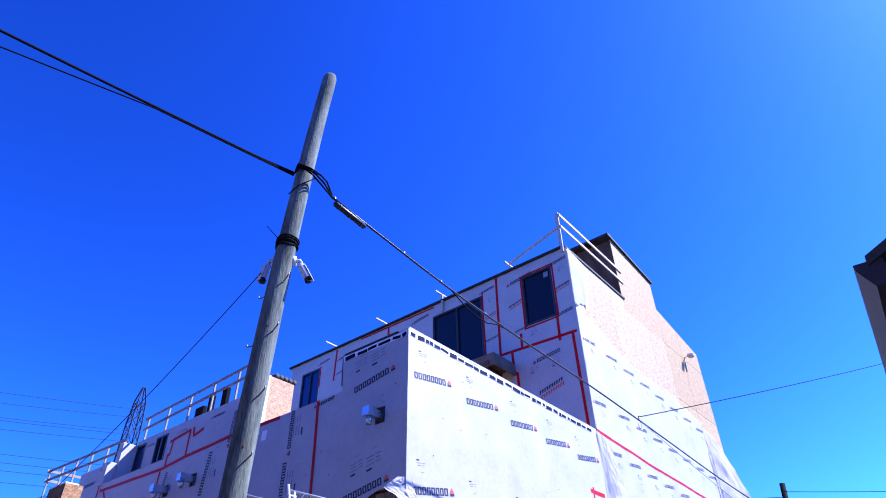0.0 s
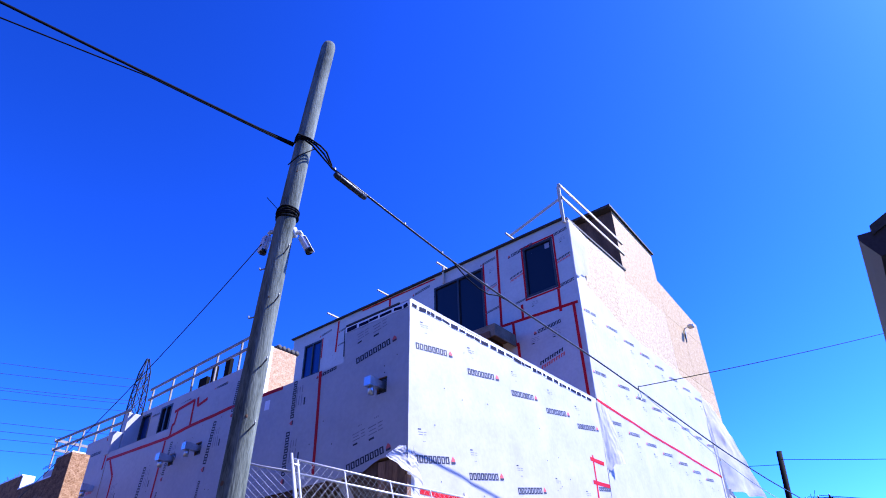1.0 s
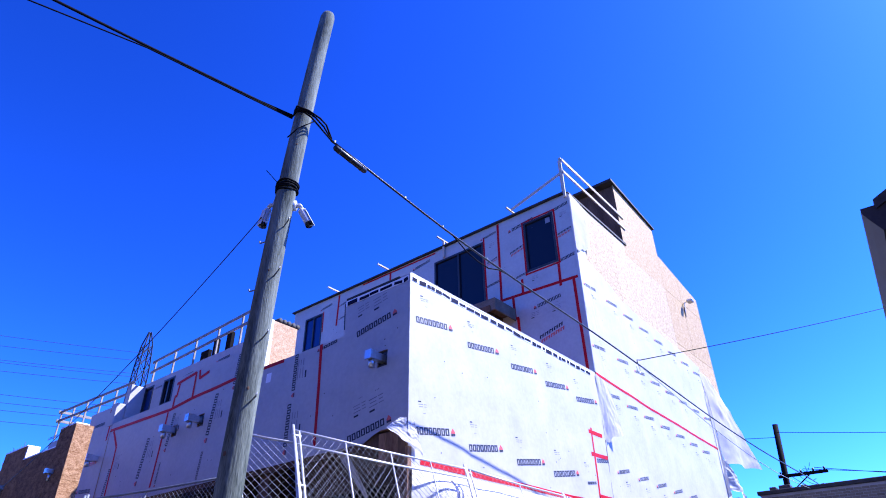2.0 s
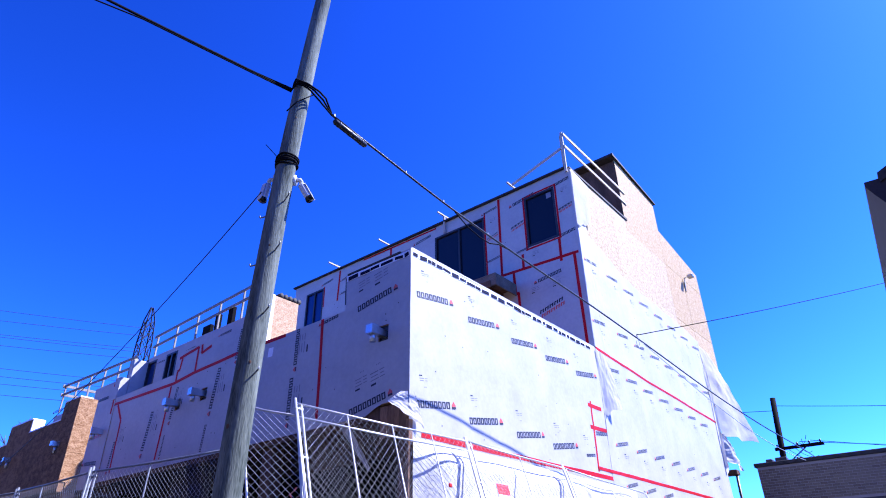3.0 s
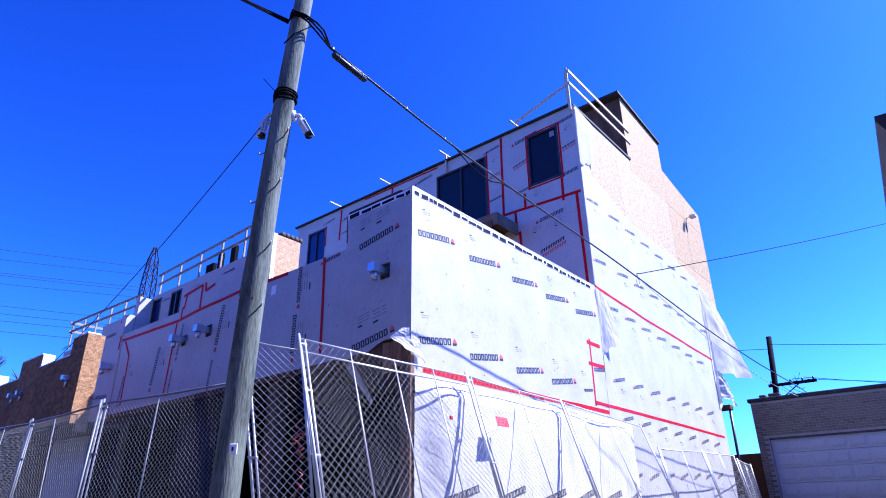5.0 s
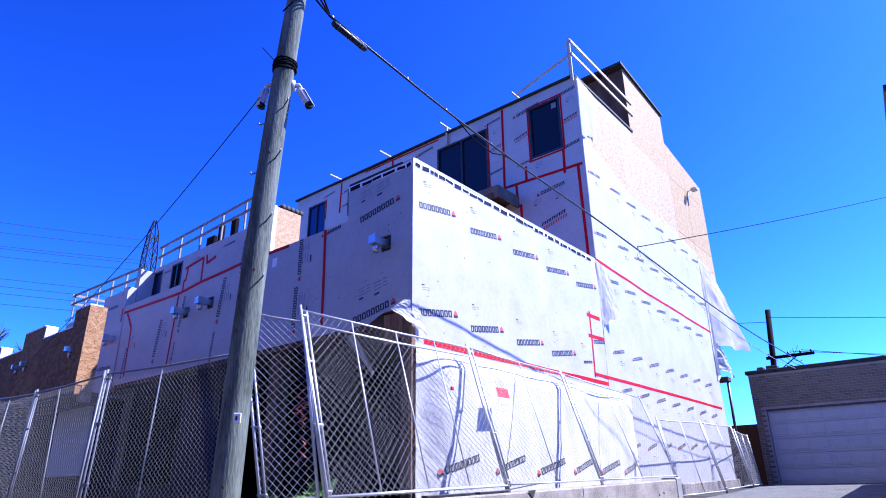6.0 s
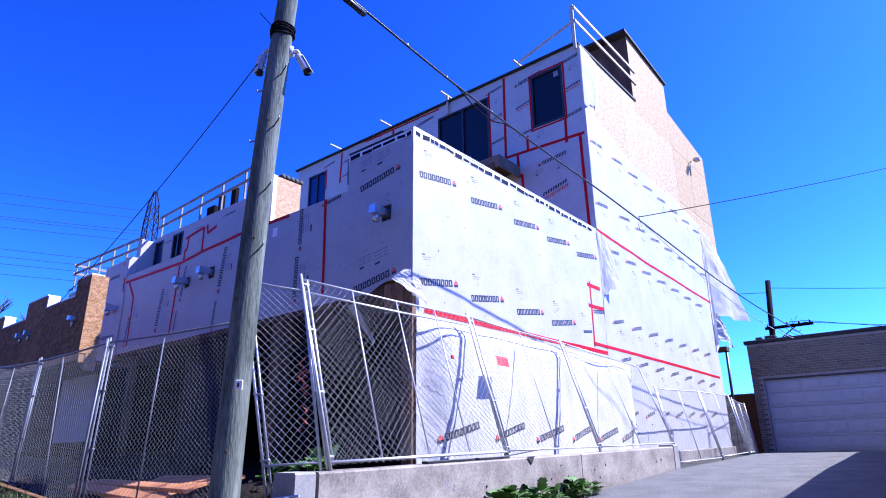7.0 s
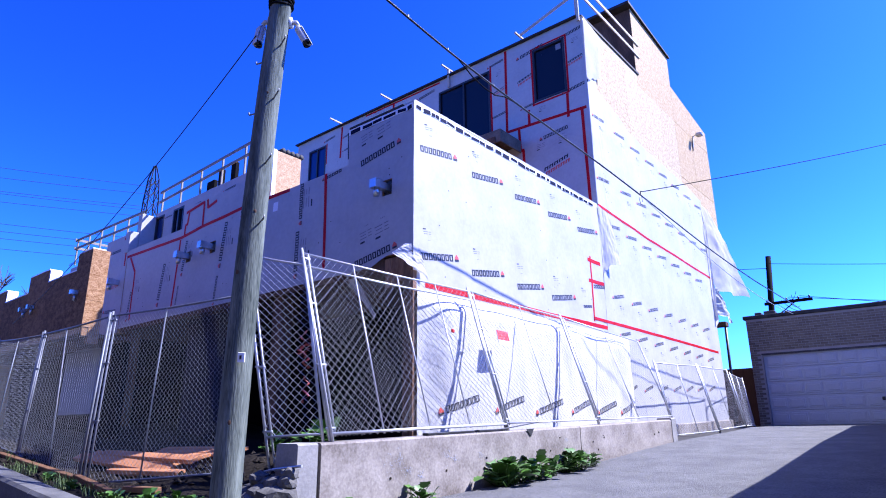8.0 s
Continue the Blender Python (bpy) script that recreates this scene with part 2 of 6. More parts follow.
class Soup:
    """Vertices and faces gathered piece by piece."""

    def __init__(self, smooth=False):
        self.v, self.f, self.smooth = [], [], smooth

    def add(self, verts, faces):
        n = len(self.v)
        self.v += [tuple(p) for p in verts]
        self.f += [tuple(i + n for i in f) for f in faces]
        return self

    def box(self, x0, y0, z0, x1, y1, z1, m=None, bevel=0.0):
        x0, x1 = min(x0, x1), max(x0, x1)
        y0, y1 = min(y0, y1), max(y0, y1)
        z0, z1 = min(z0, z1), max(z0, z1)
        b = min(bevel, (x1 - x0) / 3, (y1 - y0) / 3, (z1 - z0) / 3)
        if b <= 0:
            vs = [(x, y, z) for z in (z0, z1) for x, y in ((x0, y0), (x1, y0), (x1, y1), (x0, y1))]
            fs = [(3, 2, 1, 0), (4, 5, 6, 7), (0, 1, 5, 4), (1, 2, 6, 5), (2, 3, 7, 6), (3, 0, 4, 7)]
        else:
            vs = []
            for z, i in ((z0, b), (z0 + b, 0), (z1 - b, 0), (z1, b)):
                k = b if i == 0 else 2 * b
                c = b if i == 0 else b
                vs += [(x0 + i + (b if i == 0 else 0), y0 + i, z), (x1 - i - (b if i == 0 else 0), y0 + i, z), (x1 - i, y0 + i + (b if i == 0 else 0), z), (x1 - i, y1 - i - (b if i == 0 else 0), z),
                       (x1 - i - (b if i == 0 else 0), y1 - i, z), (x0 + i + (b if i == 0 else 0), y1 - i, z), (x0 + i, y1 - i - (b if i == 0 else 0), z), (x0 + i, y0 + i + (b if i == 0 else 0), z)]
            fs = [tuple(reversed(range(8))), tuple(range(24, 32))]
            for ring in range(3):
                for k in range(8):
                    a, c = ring * 8 + k, ring * 8 + (k + 1) % 8
                    fs.append((a, c, c + 8, a + 8))
        if m is not None:
            vs = [m @ Vector(p) for p in vs]
        return self.add(vs, fs)

    def tube(self, points, radius, sides=8, cap=True, radii=None):
        pts = [Vector(p) for p in points]
        rings = []
        for i, p in enumerate(pts):
            d = (pts[min(i + 1, len(pts) - 1)] - pts[max(i - 1, 0)]).normalized()
            up = Vector((0, 0, 1)) if abs(d.z) < 0.9 else Vector((1, 0, 0))
            a = d.cross(up).normalized()
            b = a.cross(d).normalized()
            r = radii[i] if radii else radius
            rings.append([p + r * (math.cos(2 * math.pi * k / sides) * a + math.sin(2 * math.pi * k / sides) * b) for k in range(sides)])
        fs = []
        for i in range(len(pts) - 1):
            for k in range(sides):
                l = (k + 1) % sides
                fs.append((i * sides + k, i * sides + l, (i + 1) * sides + l, (i + 1) * sides + k))
        if cap:
            fs += [tuple(reversed(range(sides))), tuple(range((len(pts) - 1) * sides, len(pts) * sides))]
        return self.add([q for ring in rings for q in ring], fs)


def single(s, name, mat, label, category, group="", kind=""):
    return tagged(part(name, s, mat), label, category, group, kind)


def sag(p, q, drop, n=24):
    """Points of a hanging cable."""
    p, q = Vector(p), Vector(q)
    return [p.lerp(q, i / n) - Vector((0, 0, drop * 4 * (i / n) * (1 - i / n))) for i in range(n + 1)]


def cells(u0, u1, v0, v1, holes):
    """The rectangles left of a wall when the openings (u0, u1, v0, v1) are taken out."""
    us = sorted({u0, u1, *[min(max(h[i], u0), u1) for h in holes for i in (0, 1)]})
    vs = sorted({v0, v1, *[min(max(h[i], v0), v1) for h in holes for i in (2, 3)]})
    for a, b in zip(us, us[1:]):
        for c, d in zip(vs, vs[1:]):
            mu, mv = (a + b) / 2, (c + d) / 2
            if not any(h[0] < mu < h[1] and h[2] < mv < h[3] for h in holes):
                yield a, b, c, d


class Face:
    """A wall face: u along it, v up (z), w out of it."""

    def __init__(self, origin, along, out, amp=0.01, seed=0.0):
        self.o, self.a, self.n, self.amp, self.seed, self.bulge = Vector(origin), Vector(along), Vector(out), amp, seed, None

    def ripple(self, u, v):
        return self.amp * (noise.noise(Vector((u * 0.9, v * 0.55, self.seed))) + 0.55 * noise.noise(Vector((u * 3.1 + v * 0.8, v * 1.3, self.seed + 7)))
                           + 0.25 * noise.noise(Vector((u * 7 - v * 3, v * 5, self.seed + 3))))

    def at(self, u, v, w=0.0):
        push = self.bulge(u, v) if self.bulge else 0.0
        return self.o + self.a * u + Vector((0, 0, v)) + self.n * (w + push + self.ripple(u, v) + 1.9 * self.amp)

    def sheet(self, rects, step=0.16, w=0.0):
        """One connected sheet over the rectangles."""
        s = Soup(smooth=True)
        rects = list(rects)
        def lines(k):
            marks = sorted({r[k] for r in rects} | {r[k + 1] for r in rects})
            out = []
            for p, q in zip(marks, marks[1:]):
                n = max(1, math.ceil((q - p) / step))
                out += [p + (q - p) * i / n for i in range(n)]
            return out + [marks[-1]]
        us, vs = lines(0), lines(2)
        index = {}
        def vert(i, j):
            if (i, j) not in index:
                index[i, j] = len(s.v)
                s.v.append(tuple(self.at(us[i], vs[j], w)))
            return index[i, j]
        for i in range(len(us) - 1):
            for j in range(len(vs) - 1):
                mu, mv = (us[i] + us[i + 1]) / 2, (vs[j] + vs[j + 1]) / 2
                if any(r[0] < mu < r[1] and r[2] < mv < r[3] for r in rects):
                    s.f.append((vert(i, j), vert(i + 1, j), vert(i + 1, j + 1), vert(i, j + 1)))
        return s

    def strip(self, u0, v0, u1, v1, width, w=0.006, soup=None):
        """A strip of tape that follows the face."""
        s = soup or Soup(smooth=True)
        d = Vector((u1 - u0, v1 - v0))
        n = max(2, int(d.length / 0.15))
        e = Vector((-d.y, d.x)).normalized() * width / 2
        vs = []
        for i in range(n + 1):
            u, v = u0 + d.x * i / n, v0 + d.y * i / n
            k = 1 + 0.08 * noise.noise(Vector((u * 2, v * 2, 5)))
            vs += [self.at(u - e.x * k, v - e.y * k, w), self.at(u + e.x * k, v + e.y * k, w)]
        return s.add(vs, [(2 * i, 2 * i + 2, 2 * i + 3, 2 * i + 1) for i in range(n)])

    def quad(self, soup, u, v, w, h, turn, lift=0.005, slant=0.0):
        c, s = math.cos(turn), math.sin(turn)
        vs = [self.at(u + (x + slant * y) * c - y * s, v + (x + slant * y) * s + y * c, lift) for x, y in ((-w / 2, -h / 2), (w / 2, -h / 2), (w / 2, h / 2), (-w / 2, h / 2))]
        soup.add(vs, [(0, 1, 2, 3)])

# ---------------------------------------------------------------- the ground
def fall(y):
    return float(np.interp(y, [-60, -20, -6, 0, 2.2, 6.5, 10, 12, 16, 40, 400], [0.2, 0.5, 0.72, 0.98, 1.09, 1.41, 1.57, 1.68, 1.73, 1.9, 2.2]))


def height(x, y):
    return fall(y) + float(np.interp(x, [-400, -60, -8, -1, 0], [2.0, 1.4, 0.75, 0.08, 0]))


def terrain(xs, ys, lift=0.0, rough=0.0):
    s = Soup(smooth=True)
    vs = [(x, y, height(x, y) + lift + rough * noise.noise(Vector((x * 1.7, y * 1.7, 2)))) for y in ys for x in xs]
    n = len(xs)
    return s.add(vs, [(j * n + i, j * n + i + 1, (j + 1) * n + i + 1, (j + 1) * n + i) for j in range(len(ys) - 1) for i in range(n - 1)])


def steps(*spans):
    out = []
    for a, b, d in spans:
        k = max(1, round((b - a) / d))
        out += [a + (b - a) * i / k for i in range(k)]
    return out + [spans[-1][1]]


GX = steps((-1500, -400, 275), (-400, -60, 68), (-60, -10, 5), (-10, 10, 0.8), (10, 60, 6), (60, 400, 68), (400, 1500, 275))
GY = steps((-1500, -400, 275), (-400, -60, 68), (-60, -10, 5), (-10, 18, 0.7), (18, 60, 6), (60, 400, 68), (400, 1500, 275))
single(terrain(GX, GY, -0.06), "ground", GROUND, "grey-brown packed earth and gravel", "ground", kind="structure")

# driveway slabs with tooled joints, over a dark joint bed
drive = thing("driveway", "sunlit pale grey concrete driveway slabs sloping up to the garage", "driveway", kind="structure")
part("joint_bed", terrain(steps((0.96, 6.9, 0.5)), steps((-10.4, 15.98, 0.7)), -0.02), GROUND, drive)
DX = [0.985, 6.9]
DY = [-10.4, -7, -3.6, -0.7, 2.3, 5.4, 8.6, 12.2, 15.96]
for y0, y1 in zip(DY, DY[1:]):
    for x0, x1 in zip(DX, DX[1:]):
        part("slab", terrain(steps((x0 + 0.006, x1 - 0.006, 0.4)), steps((y0 + 0.006, y1 - 0.006, 0.4)), 0.0, 0.008), DRIVE, drive)

# street side: kerb, asphalt road
road = single(terrain(steps((-60, -8, 4), (-8, 0.9, 0.8)), steps((-14, -3.95, 0.8)), -0.01), "road", ASPHALT, "worn grey asphalt road beside a kerb", "road", kind="structure")
kerb = thing("kerb", "pale worn concrete kerb beside the street", "kerb", kind="structure")
for i in range(9):
    a, b = 0.55 - 2.0 * i, 0.55 - 2.0 * (i + 1) + 0.012
    s = Soup()
    for x0, x1 in ((a, (a + b) / 2), ((a + b) / 2, b)):
        vs = []
        for x in (x0, x1):
            z = height(x, -3.6) + 0.19
            vs += [(x, -3.86, z - 0.45), (x, -3.86, z - 0.03), (x, -3.83, z), (x, -3.62, z), (x, -3.60, z - 0.02), (x, -3.60, z - 0.35)]
        s.add(vs, [(k, (k + 1) % 6, 6 + (k + 1) % 6, 6 + k) for k in range(6)] + [(0, 1, 2, 3, 4, 5), (11, 10, 9, 8, 7, 6)])
    part("kerbstone", s, KERB, kerb)

# raised yard behind the retaining wall
def yard_edge(x, y):
    return float(np.interp(y - float(np.interp(x, [-0.5, 0.0], [0.0, 0.38])), [-3.2, -2.9, -2.4, -1.8], [0.0, 0.2, 0.8, 1.0]))


yard = Soup(smooth=True)
YX, YY = steps((-18, -2, 0.35), (-2, 0.64, 0.12)), steps((-3.62, -1.4, 0.12), (-1.4, 6, 0.35))
yv = []
for y in YY:
    for x in YX:
        edge = yard_edge(x, y)
        top = max(float(np.interp(x, [-1.6, -0.7, 0.0], [1.1, 1.42, 1.52])), height(x, y) + 0.05)
        z = height(x, y) + 0.14 + (top - height(x, y) - 0.14) * edge
        yv.append((x, y, z + 0.035 * noise.noise(Vector((x * 2.3, y * 2.3, 4))) + 0.02 * noise.noise(Vector((x * 7, y * 7, 4)))))
yard.add(yv, [(j * len(YX) + i, j * len(YX) + i + 1, (j + 1) * len(YX) + i + 1, (j + 1) * len(YX) + i) for j in range(len(YY) - 1) for i in range(len(YX) - 1)])
single(yard, "yard", SOIL, "dark bare soil of the building yard", "ground", kind="structure")

# plain unseen walls added behind the camera; they close the street, block low sky
single(Soup().box(-60, -18.4, 0.0, 34, -18, 10.2), "sky_block_south", SIDING, "plain unseen wall added across the street to block low sky light", "wall", kind="structure")
single(Soup().box(16, -18, 0.0, 16.4, -3, 7.5), "sky_block_east", SIDING, "plain unseen wall added beyond the driveway to block low sky light", "wall", kind="structure")

# retaining wall in cast sections
rwall = thing("retaining_wall", "stained cast concrete retaining wall along the driveway", "wall", kind="structure")


def wall_section(y0, y1, x0, x1, z0a, z0b, mat, label=""):
    s = Soup()
    n = max(1, round((y1 - y0) / 0.5))
    vs = []
    for i in range(n + 1):
        y = y0 + (y1 - y0) * i / n
        z = z0a + (z0b - z0a) * i / n
        w = 0.004 * noise.noise(Vector((y * 3, 0, 1)))
        vs += [(x0, y, 0.4), (x1, y, 0.4), (x1 + w, y, z - 0.02), (x1 - 0.02, y, z + w), (x0 + 0.015, y, z + w), (x0, y, z - 0.02)]
    s.add(vs, [(i * 6 + k, i * 6 + (k + 1) % 6, i * 6 + 6 + (k + 1) % 6, i * 6 + 6 + k) for i in range(n) for k in range(6)] + [(5, 4, 3, 2, 1, 0), tuple(n * 6 + k for k in range(6))])
    return part("wall_section", s, mat, rwall, label)


wall_section(-2.53, -2.30, 0.62, 0.94, 1.545, 1.55, CONCRETE_PALE)
wall_section(-2.27, 2.75, 0.66, 0.95, 1.545, 1.70, CONCRETE)
wall_section(2.77, 6.55, 0.66, 0.95, 1.70, 1.83, CONCRETE)
wall_section(6.55, 6.78, 0.66, 0.96, 1.86, 1.87, CONCRETE_PALE)
for y, z, w, h in ((-1.36, 1.3, 0.07, 0.05), (-1.22, 1.38, 0.03, 0.05), (-1.1, 1.26, 0.05, 0.02), (-0.42, 1.38, 0.08, 0.03), (-0.3, 1.33, 0.03, 0.02), (-0.9, 1.2, 0.04, 0.02), (0.2, 1.36, 0.05, 0.02), (2.3, 1.5, 0.05, 0.02)):
    s = Soup()
    for k in range(40):
        cy, cz, r = y + random.gauss(0, w * 0.7), z + random.gauss(0, h * 1.1), random.uniform(0.002, 0.006)
        s.add([(0.9546 + 0.00005 * k, cy + r * (0.6 + random.random()) * math.cos(q * math.pi / 3), cz + r * (0.5 + 0.6 * random.random()) * math.sin(q * math.pi / 3)) for q in range(6)], [tuple(range(6))])
    tagged(part("paint_smudge", s, SPRAY, rwall, "faded blue paint spatter"), kind="stuff")
# footing of the rear block under the wrap
part("footing", Soup().add([(x, y, z) for y, t in ((6.95, 1.70), (13.62, 1.90)) for x, z in ((0.0, 1.2), (0.13, 1.2), (0.13, t - 0.02), (0.11, t), (0.0, t))],
                           [(0, 1, 2, 3, 4), (9, 8, 7, 6, 5)] + [(k, 5 + k, 5 + (k + 1) % 5, (k + 1) % 5) for k in range(5)]), CONCRETE, rwall, "dark grey rough concrete footing")
for k in range(46):
    y, z = random.uniform(-2.2, 6.3), random.uniform(1.1, 1.6)
    if z < 1.52 + 0.04 * (y + 2) - 0.05 and z > height(1, y) + 0.1:
        r = random.uniform(0.006, 0.016)
        if k % 3 == 0:
            part("tie_hole", Soup().tube([(0.949, y, z), (0.957, y, z)], r, 7), SOIL, rwall)

# ---------------------------------------------------------------- the building under construction
building = thing("building", "row house under construction wrapped in white printed house wrap", "building")
FRONT = Face((0, 0, 0), (-1, 0, 0), (0, -1, 0), 0.010, 1.0)
SIDE = Face((0, 0, 0), (0, 1, 0), (1, 0, 0), 0.014, 5.0)
TOWER = Face((0, 6, 0), (-1, 0, 0), (0, -1, 0), 0.008, 9.0)
UPPER = Face((0, 0.55, 0), (-1, 0, 0), (0, -1, 0), 0.008, 12.0)
NEXT = Face((0, -0.012, 0), (-1, 0, 0), (0, -1, 0), 0.008, 15.0)
SKIRT = Face((0.0, 0, 0), (0, 1, 0), (1, 0, 0), 0.03, 21.0)


def skirt_bulge(u, v):
    ease = lambda t: max(0.0, min(1.0, t)) ** 2 * (3 - 2 * max(0.0, min(1.0, t)))
    return 0.19 * ease(u / 0.6) * ease((3.58 - v) / 0.3) * ease((7.1 - u) / 0.9) * (0.8 + 0.4 * noise.noise(Vector((u * 0.7, v * 0.5, 6))))


SKIRT.bulge = skirt_bulge


def wall_body(name, face, rects, depth, mat):
    s = Soup()
    for a, b, c, d in rects:
        p = [face.o + face.a * u + Vector((0, 0, v)) + face.n * w for w in (-depth, -0.002) for u, v in ((a, c), (b, c), (b, d), (a, d))]
        s.add(p, [(0, 1, 2, 3), (7, 6, 5, 4), (0, 4, 5, 1), (1, 5, 6, 2), (2, 6, 7, 3), (3, 7, 4, 0)])
    return part(name, s, mat, building)


def lapped(rects):
    """The wrap laps round the outer corner."""
    return [(-0.03 if r[0] == 0 else r[0], *r[1:]) for r in rects]


# front wing: wall above the open ground floor
DUCT_HOLES = [(0.42, 0.62, 5.05, 5.30), (5.30, 5.50, 5.08, 5.32), (6.22, 6.42, 5.05, 5.28)]
front_rects = list(cells(0, 1.42, 4.1, 6.42, DUCT_HOLES)) + list(cells(1.42, 6.62, 4.1, 5.80, DUCT_HOLES)) + list(cells(6.62, 9.25, 4.1, 5.86, []))
wall_body("wall_front", FRONT, front_rects, 0.16, OSB_EDGE)
part("house_wrap", FRONT.sheet(lapped(front_rects + list(cells(0.84, 9.25, 3.98, 4.1, []))), w=0.002), WRAP, building, "white printed wrap in the shade")
# flush upper patch beside the recess and set-back storey
ur = list(cells(4.02, 6.62, 5.8, 6.32, []))
wall_body("wall_front", FRONT, ur, 0.16, OSB_EDGE)
part("house_wrap", FRONT.sheet(ur, w=0.002), WRAP, building)
UP_HOLES = [(8.80, 9.22, 6.2, 6.84), (7.86, 8.36, 6.2, 6.84)]
up_rects = list(cells(4.55, 9.27, 5.8, 6.95, UP_HOLES))
wall_body("wall_upper", UPPER, up_rects, 0.16, OSB_EDGE)
part("house_wrap", UPPER.sheet(up_rects, w=0.002), WRAP, building)
# sunlit return at the end of the recess, and the next bay
s = Soup().box(-9.42, 0.18, 5.86, -9.235, 0.54, 6.86, bevel=0.012)
part("return_wall", s, WRAP, building, "bright white sunlit end of the recess")
s = Soup().box(-9.44, -0.05, 5.82, -9.235, 0.17, 6.36, bevel=0.012)
part("return_wall", s, WRAP, building)
next_rects = list(cells(9.25, 10.42, 3.9, 6.3, [])) + list(cells(10.42, 10.5, 5.4, 6.3, []))
wall_body("wall_next", NEXT, next_rects, 0.16, OSB_EDGE)
part("house_wrap", NEXT.sheet(next_rects, w=0.002), WRAP, building)

AFTER = Face((0, 0.3, 0), (-1, 0, 0), (0, -1, 0), 0.008, 17.0)
after_rects = list(cells(9.5, 13.7, 5.2, 6.24, []))
wall_body("wall_next", AFTER, after_rects, 0.12, OSB_EDGE)
part("house_wrap", AFTER.sheet(after_rects, w=0.002), WRAP, building)

# side face of the low wing
side_rects = list(cells(0, 6.0, 3.52, 6.44, []))
wall_body("wall_side", SIDE, list(cells(0, 6.0, 1.45, 6.44, [])), 0.16, OSB_EDGE)
part("house_wrap", SIDE.sheet(lapped(side_rects), step=0.13, w=0.003), WRAP, building, "bright sunlit white printed wrap")
# loose skirt below the tape
skirt_rects = list(cells(0.02, 6.9, 1.55, 3.56, []))
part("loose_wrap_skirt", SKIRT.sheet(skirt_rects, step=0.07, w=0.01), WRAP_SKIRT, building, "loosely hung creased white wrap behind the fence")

# rear block (three storeys)
T_HOLES = [(0.49, 1.41, 9.50, 11.0), (2.75, 4.54, 8.80, 10.98), (9.50, 10.40, 9.70, 10.92), (1.02, 1.9, 6.6, 7.3)]
tower_rects = list(cells(0, 11.05, 5.7, 11.36, T_HOLES))
wall_body("wall_rear_block", TOWER, tower_rects, 0.18, OSB_EDGE)
part("house_wrap", TOWER.sheet(lapped(tower_rects), w=0.002), WRAP, building, "white printed wrap in the shade")
part("wrap_fold", Soup().box(-0.03, 5.966, 6.48, 0.044, 6.05, 11.3, bevel=0.012), WRAP, building, "wrap folded round the corner")
# side of the rear block: strand board sheets, wrap over the lower part
b = Soup()
b.box(-0.18, 6.2, 1.3, -0.02, 13.45, 7.0)
b.box(-0.18, 6.2, 7.0, -0.02, 15.3, 11.3)
part("wall_side", b, OSB_EDGE, building)


def side_top(y):
    if y < 9.3:
        return 11.33
    if y < 12.12:
        return 13.52 - 0.09 * (y - 9.3)
    return 12.22 - 0.15 * (y - 12.12)


ys = [6.0, 8.44, 9.3, 10.9, 12.12, 13.6, 15.3]
for k, (a, c) in enumerate(zip(ys, ys[1:])):
    for z0, z1 in ((7.0, 9.1), (9.1, 10.97), (10.97, 13.6)):
        t0, t1 = min(z1, side_top(a + 0.001)), min(z1, side_top(c - 0.001))
        if t0 - z0 > 0.1:
            e = 0.006 if a > 12 else 0.0015
            s = Soup()
            p = [(x, y, z) for x in (-0.014, 0.0) for y, z in ((a + e, z0 + e), (c - e, z0 + e), (c - e, t1 - e), (a + e, t0 - e))]
            s.add(p, [(3, 2, 1, 0), (4, 5, 6, 7), (0, 1, 5, 4), (1, 2, 6, 5), (2, 3, 7, 6), (3, 0, 4, 7)])
            part("board_sheet", s, OSB_WARM if a > 12 or (z0 > 10 and a > 9) else OSB_PALE, building, "sunlit pale strand board sheet")
# wrap on the side of the rear block: under a slanting upper edge
def wrap_edge(y):
    return float(np.interp(y, [6, 6.35, 6.4, 7.4, 8.25, 9.1, 12.1, 13.8], [11.3, 11.2, 9.55, 9.35, 9.07, 8.97, 8.84, 8.7])) + 0.05 * noise.noise(Vector((y * 2.5, 0, 0)))


SIDE2 = Face((0.004, 0, 0), (0, 1, 0), (1, 0, 0), 0.016, 31.0)
s = Soup(smooth=True)
nu, nv = 64, 60
for i in range(nu + 1):
    u = 6.0 + (13.62 - 6.0) * i / nu
    top = wrap_edge(u)
    for j in range(nv + 1):
        v = 1.5 + (top - 1.5) * j / nv
        s.v.append(tuple(SIDE2.at(u, v, 0.002)))
s.f = [(i * (nv + 1) + j, (i + 1) * (nv + 1) + j, (i + 1) * (nv + 1) + j + 1, i * (nv + 1) + j + 1) for i in range(nu) for j in range(nv)]
part("house_wrap", s, WRAP, building, "bright sunlit white printed wrap")

# roof deck, stair head box and closing walls
r = Soup()
r.box(-11.05, 6.0, 11.2, -0.2, 15.2, 11.34)
r.box(-13.9, 0.2, 5.5, -0.17, 5.98, 5.72)
part("roof_deck", r, OSB_EDGE, building)
r = Soup()
r.box(-11.12, 5.90, 11.36, -0.02, 5.985, 11.405)
r.box(-11.12, 5.985, 11.36, 0.03, 6.2, 11.4)
r.box(-0.12, 6.2, 11.335, 0.03, 9.42, 11.40)
part("roof_edge", r, CAP, building, "black membrane roof edge")
# dark wood colour stands for shade on the stair head's strand board
b = Soup()
b.box(-1.9, 9.3, 11.34, -0.02, 9.42, 13.5)
b.box(-1.9, 9.42, 11.34, -1.8, 12.1, 13.3)
b.box(-1.8, 12.0, 11.34, -0.02, 12.1, 13.2)
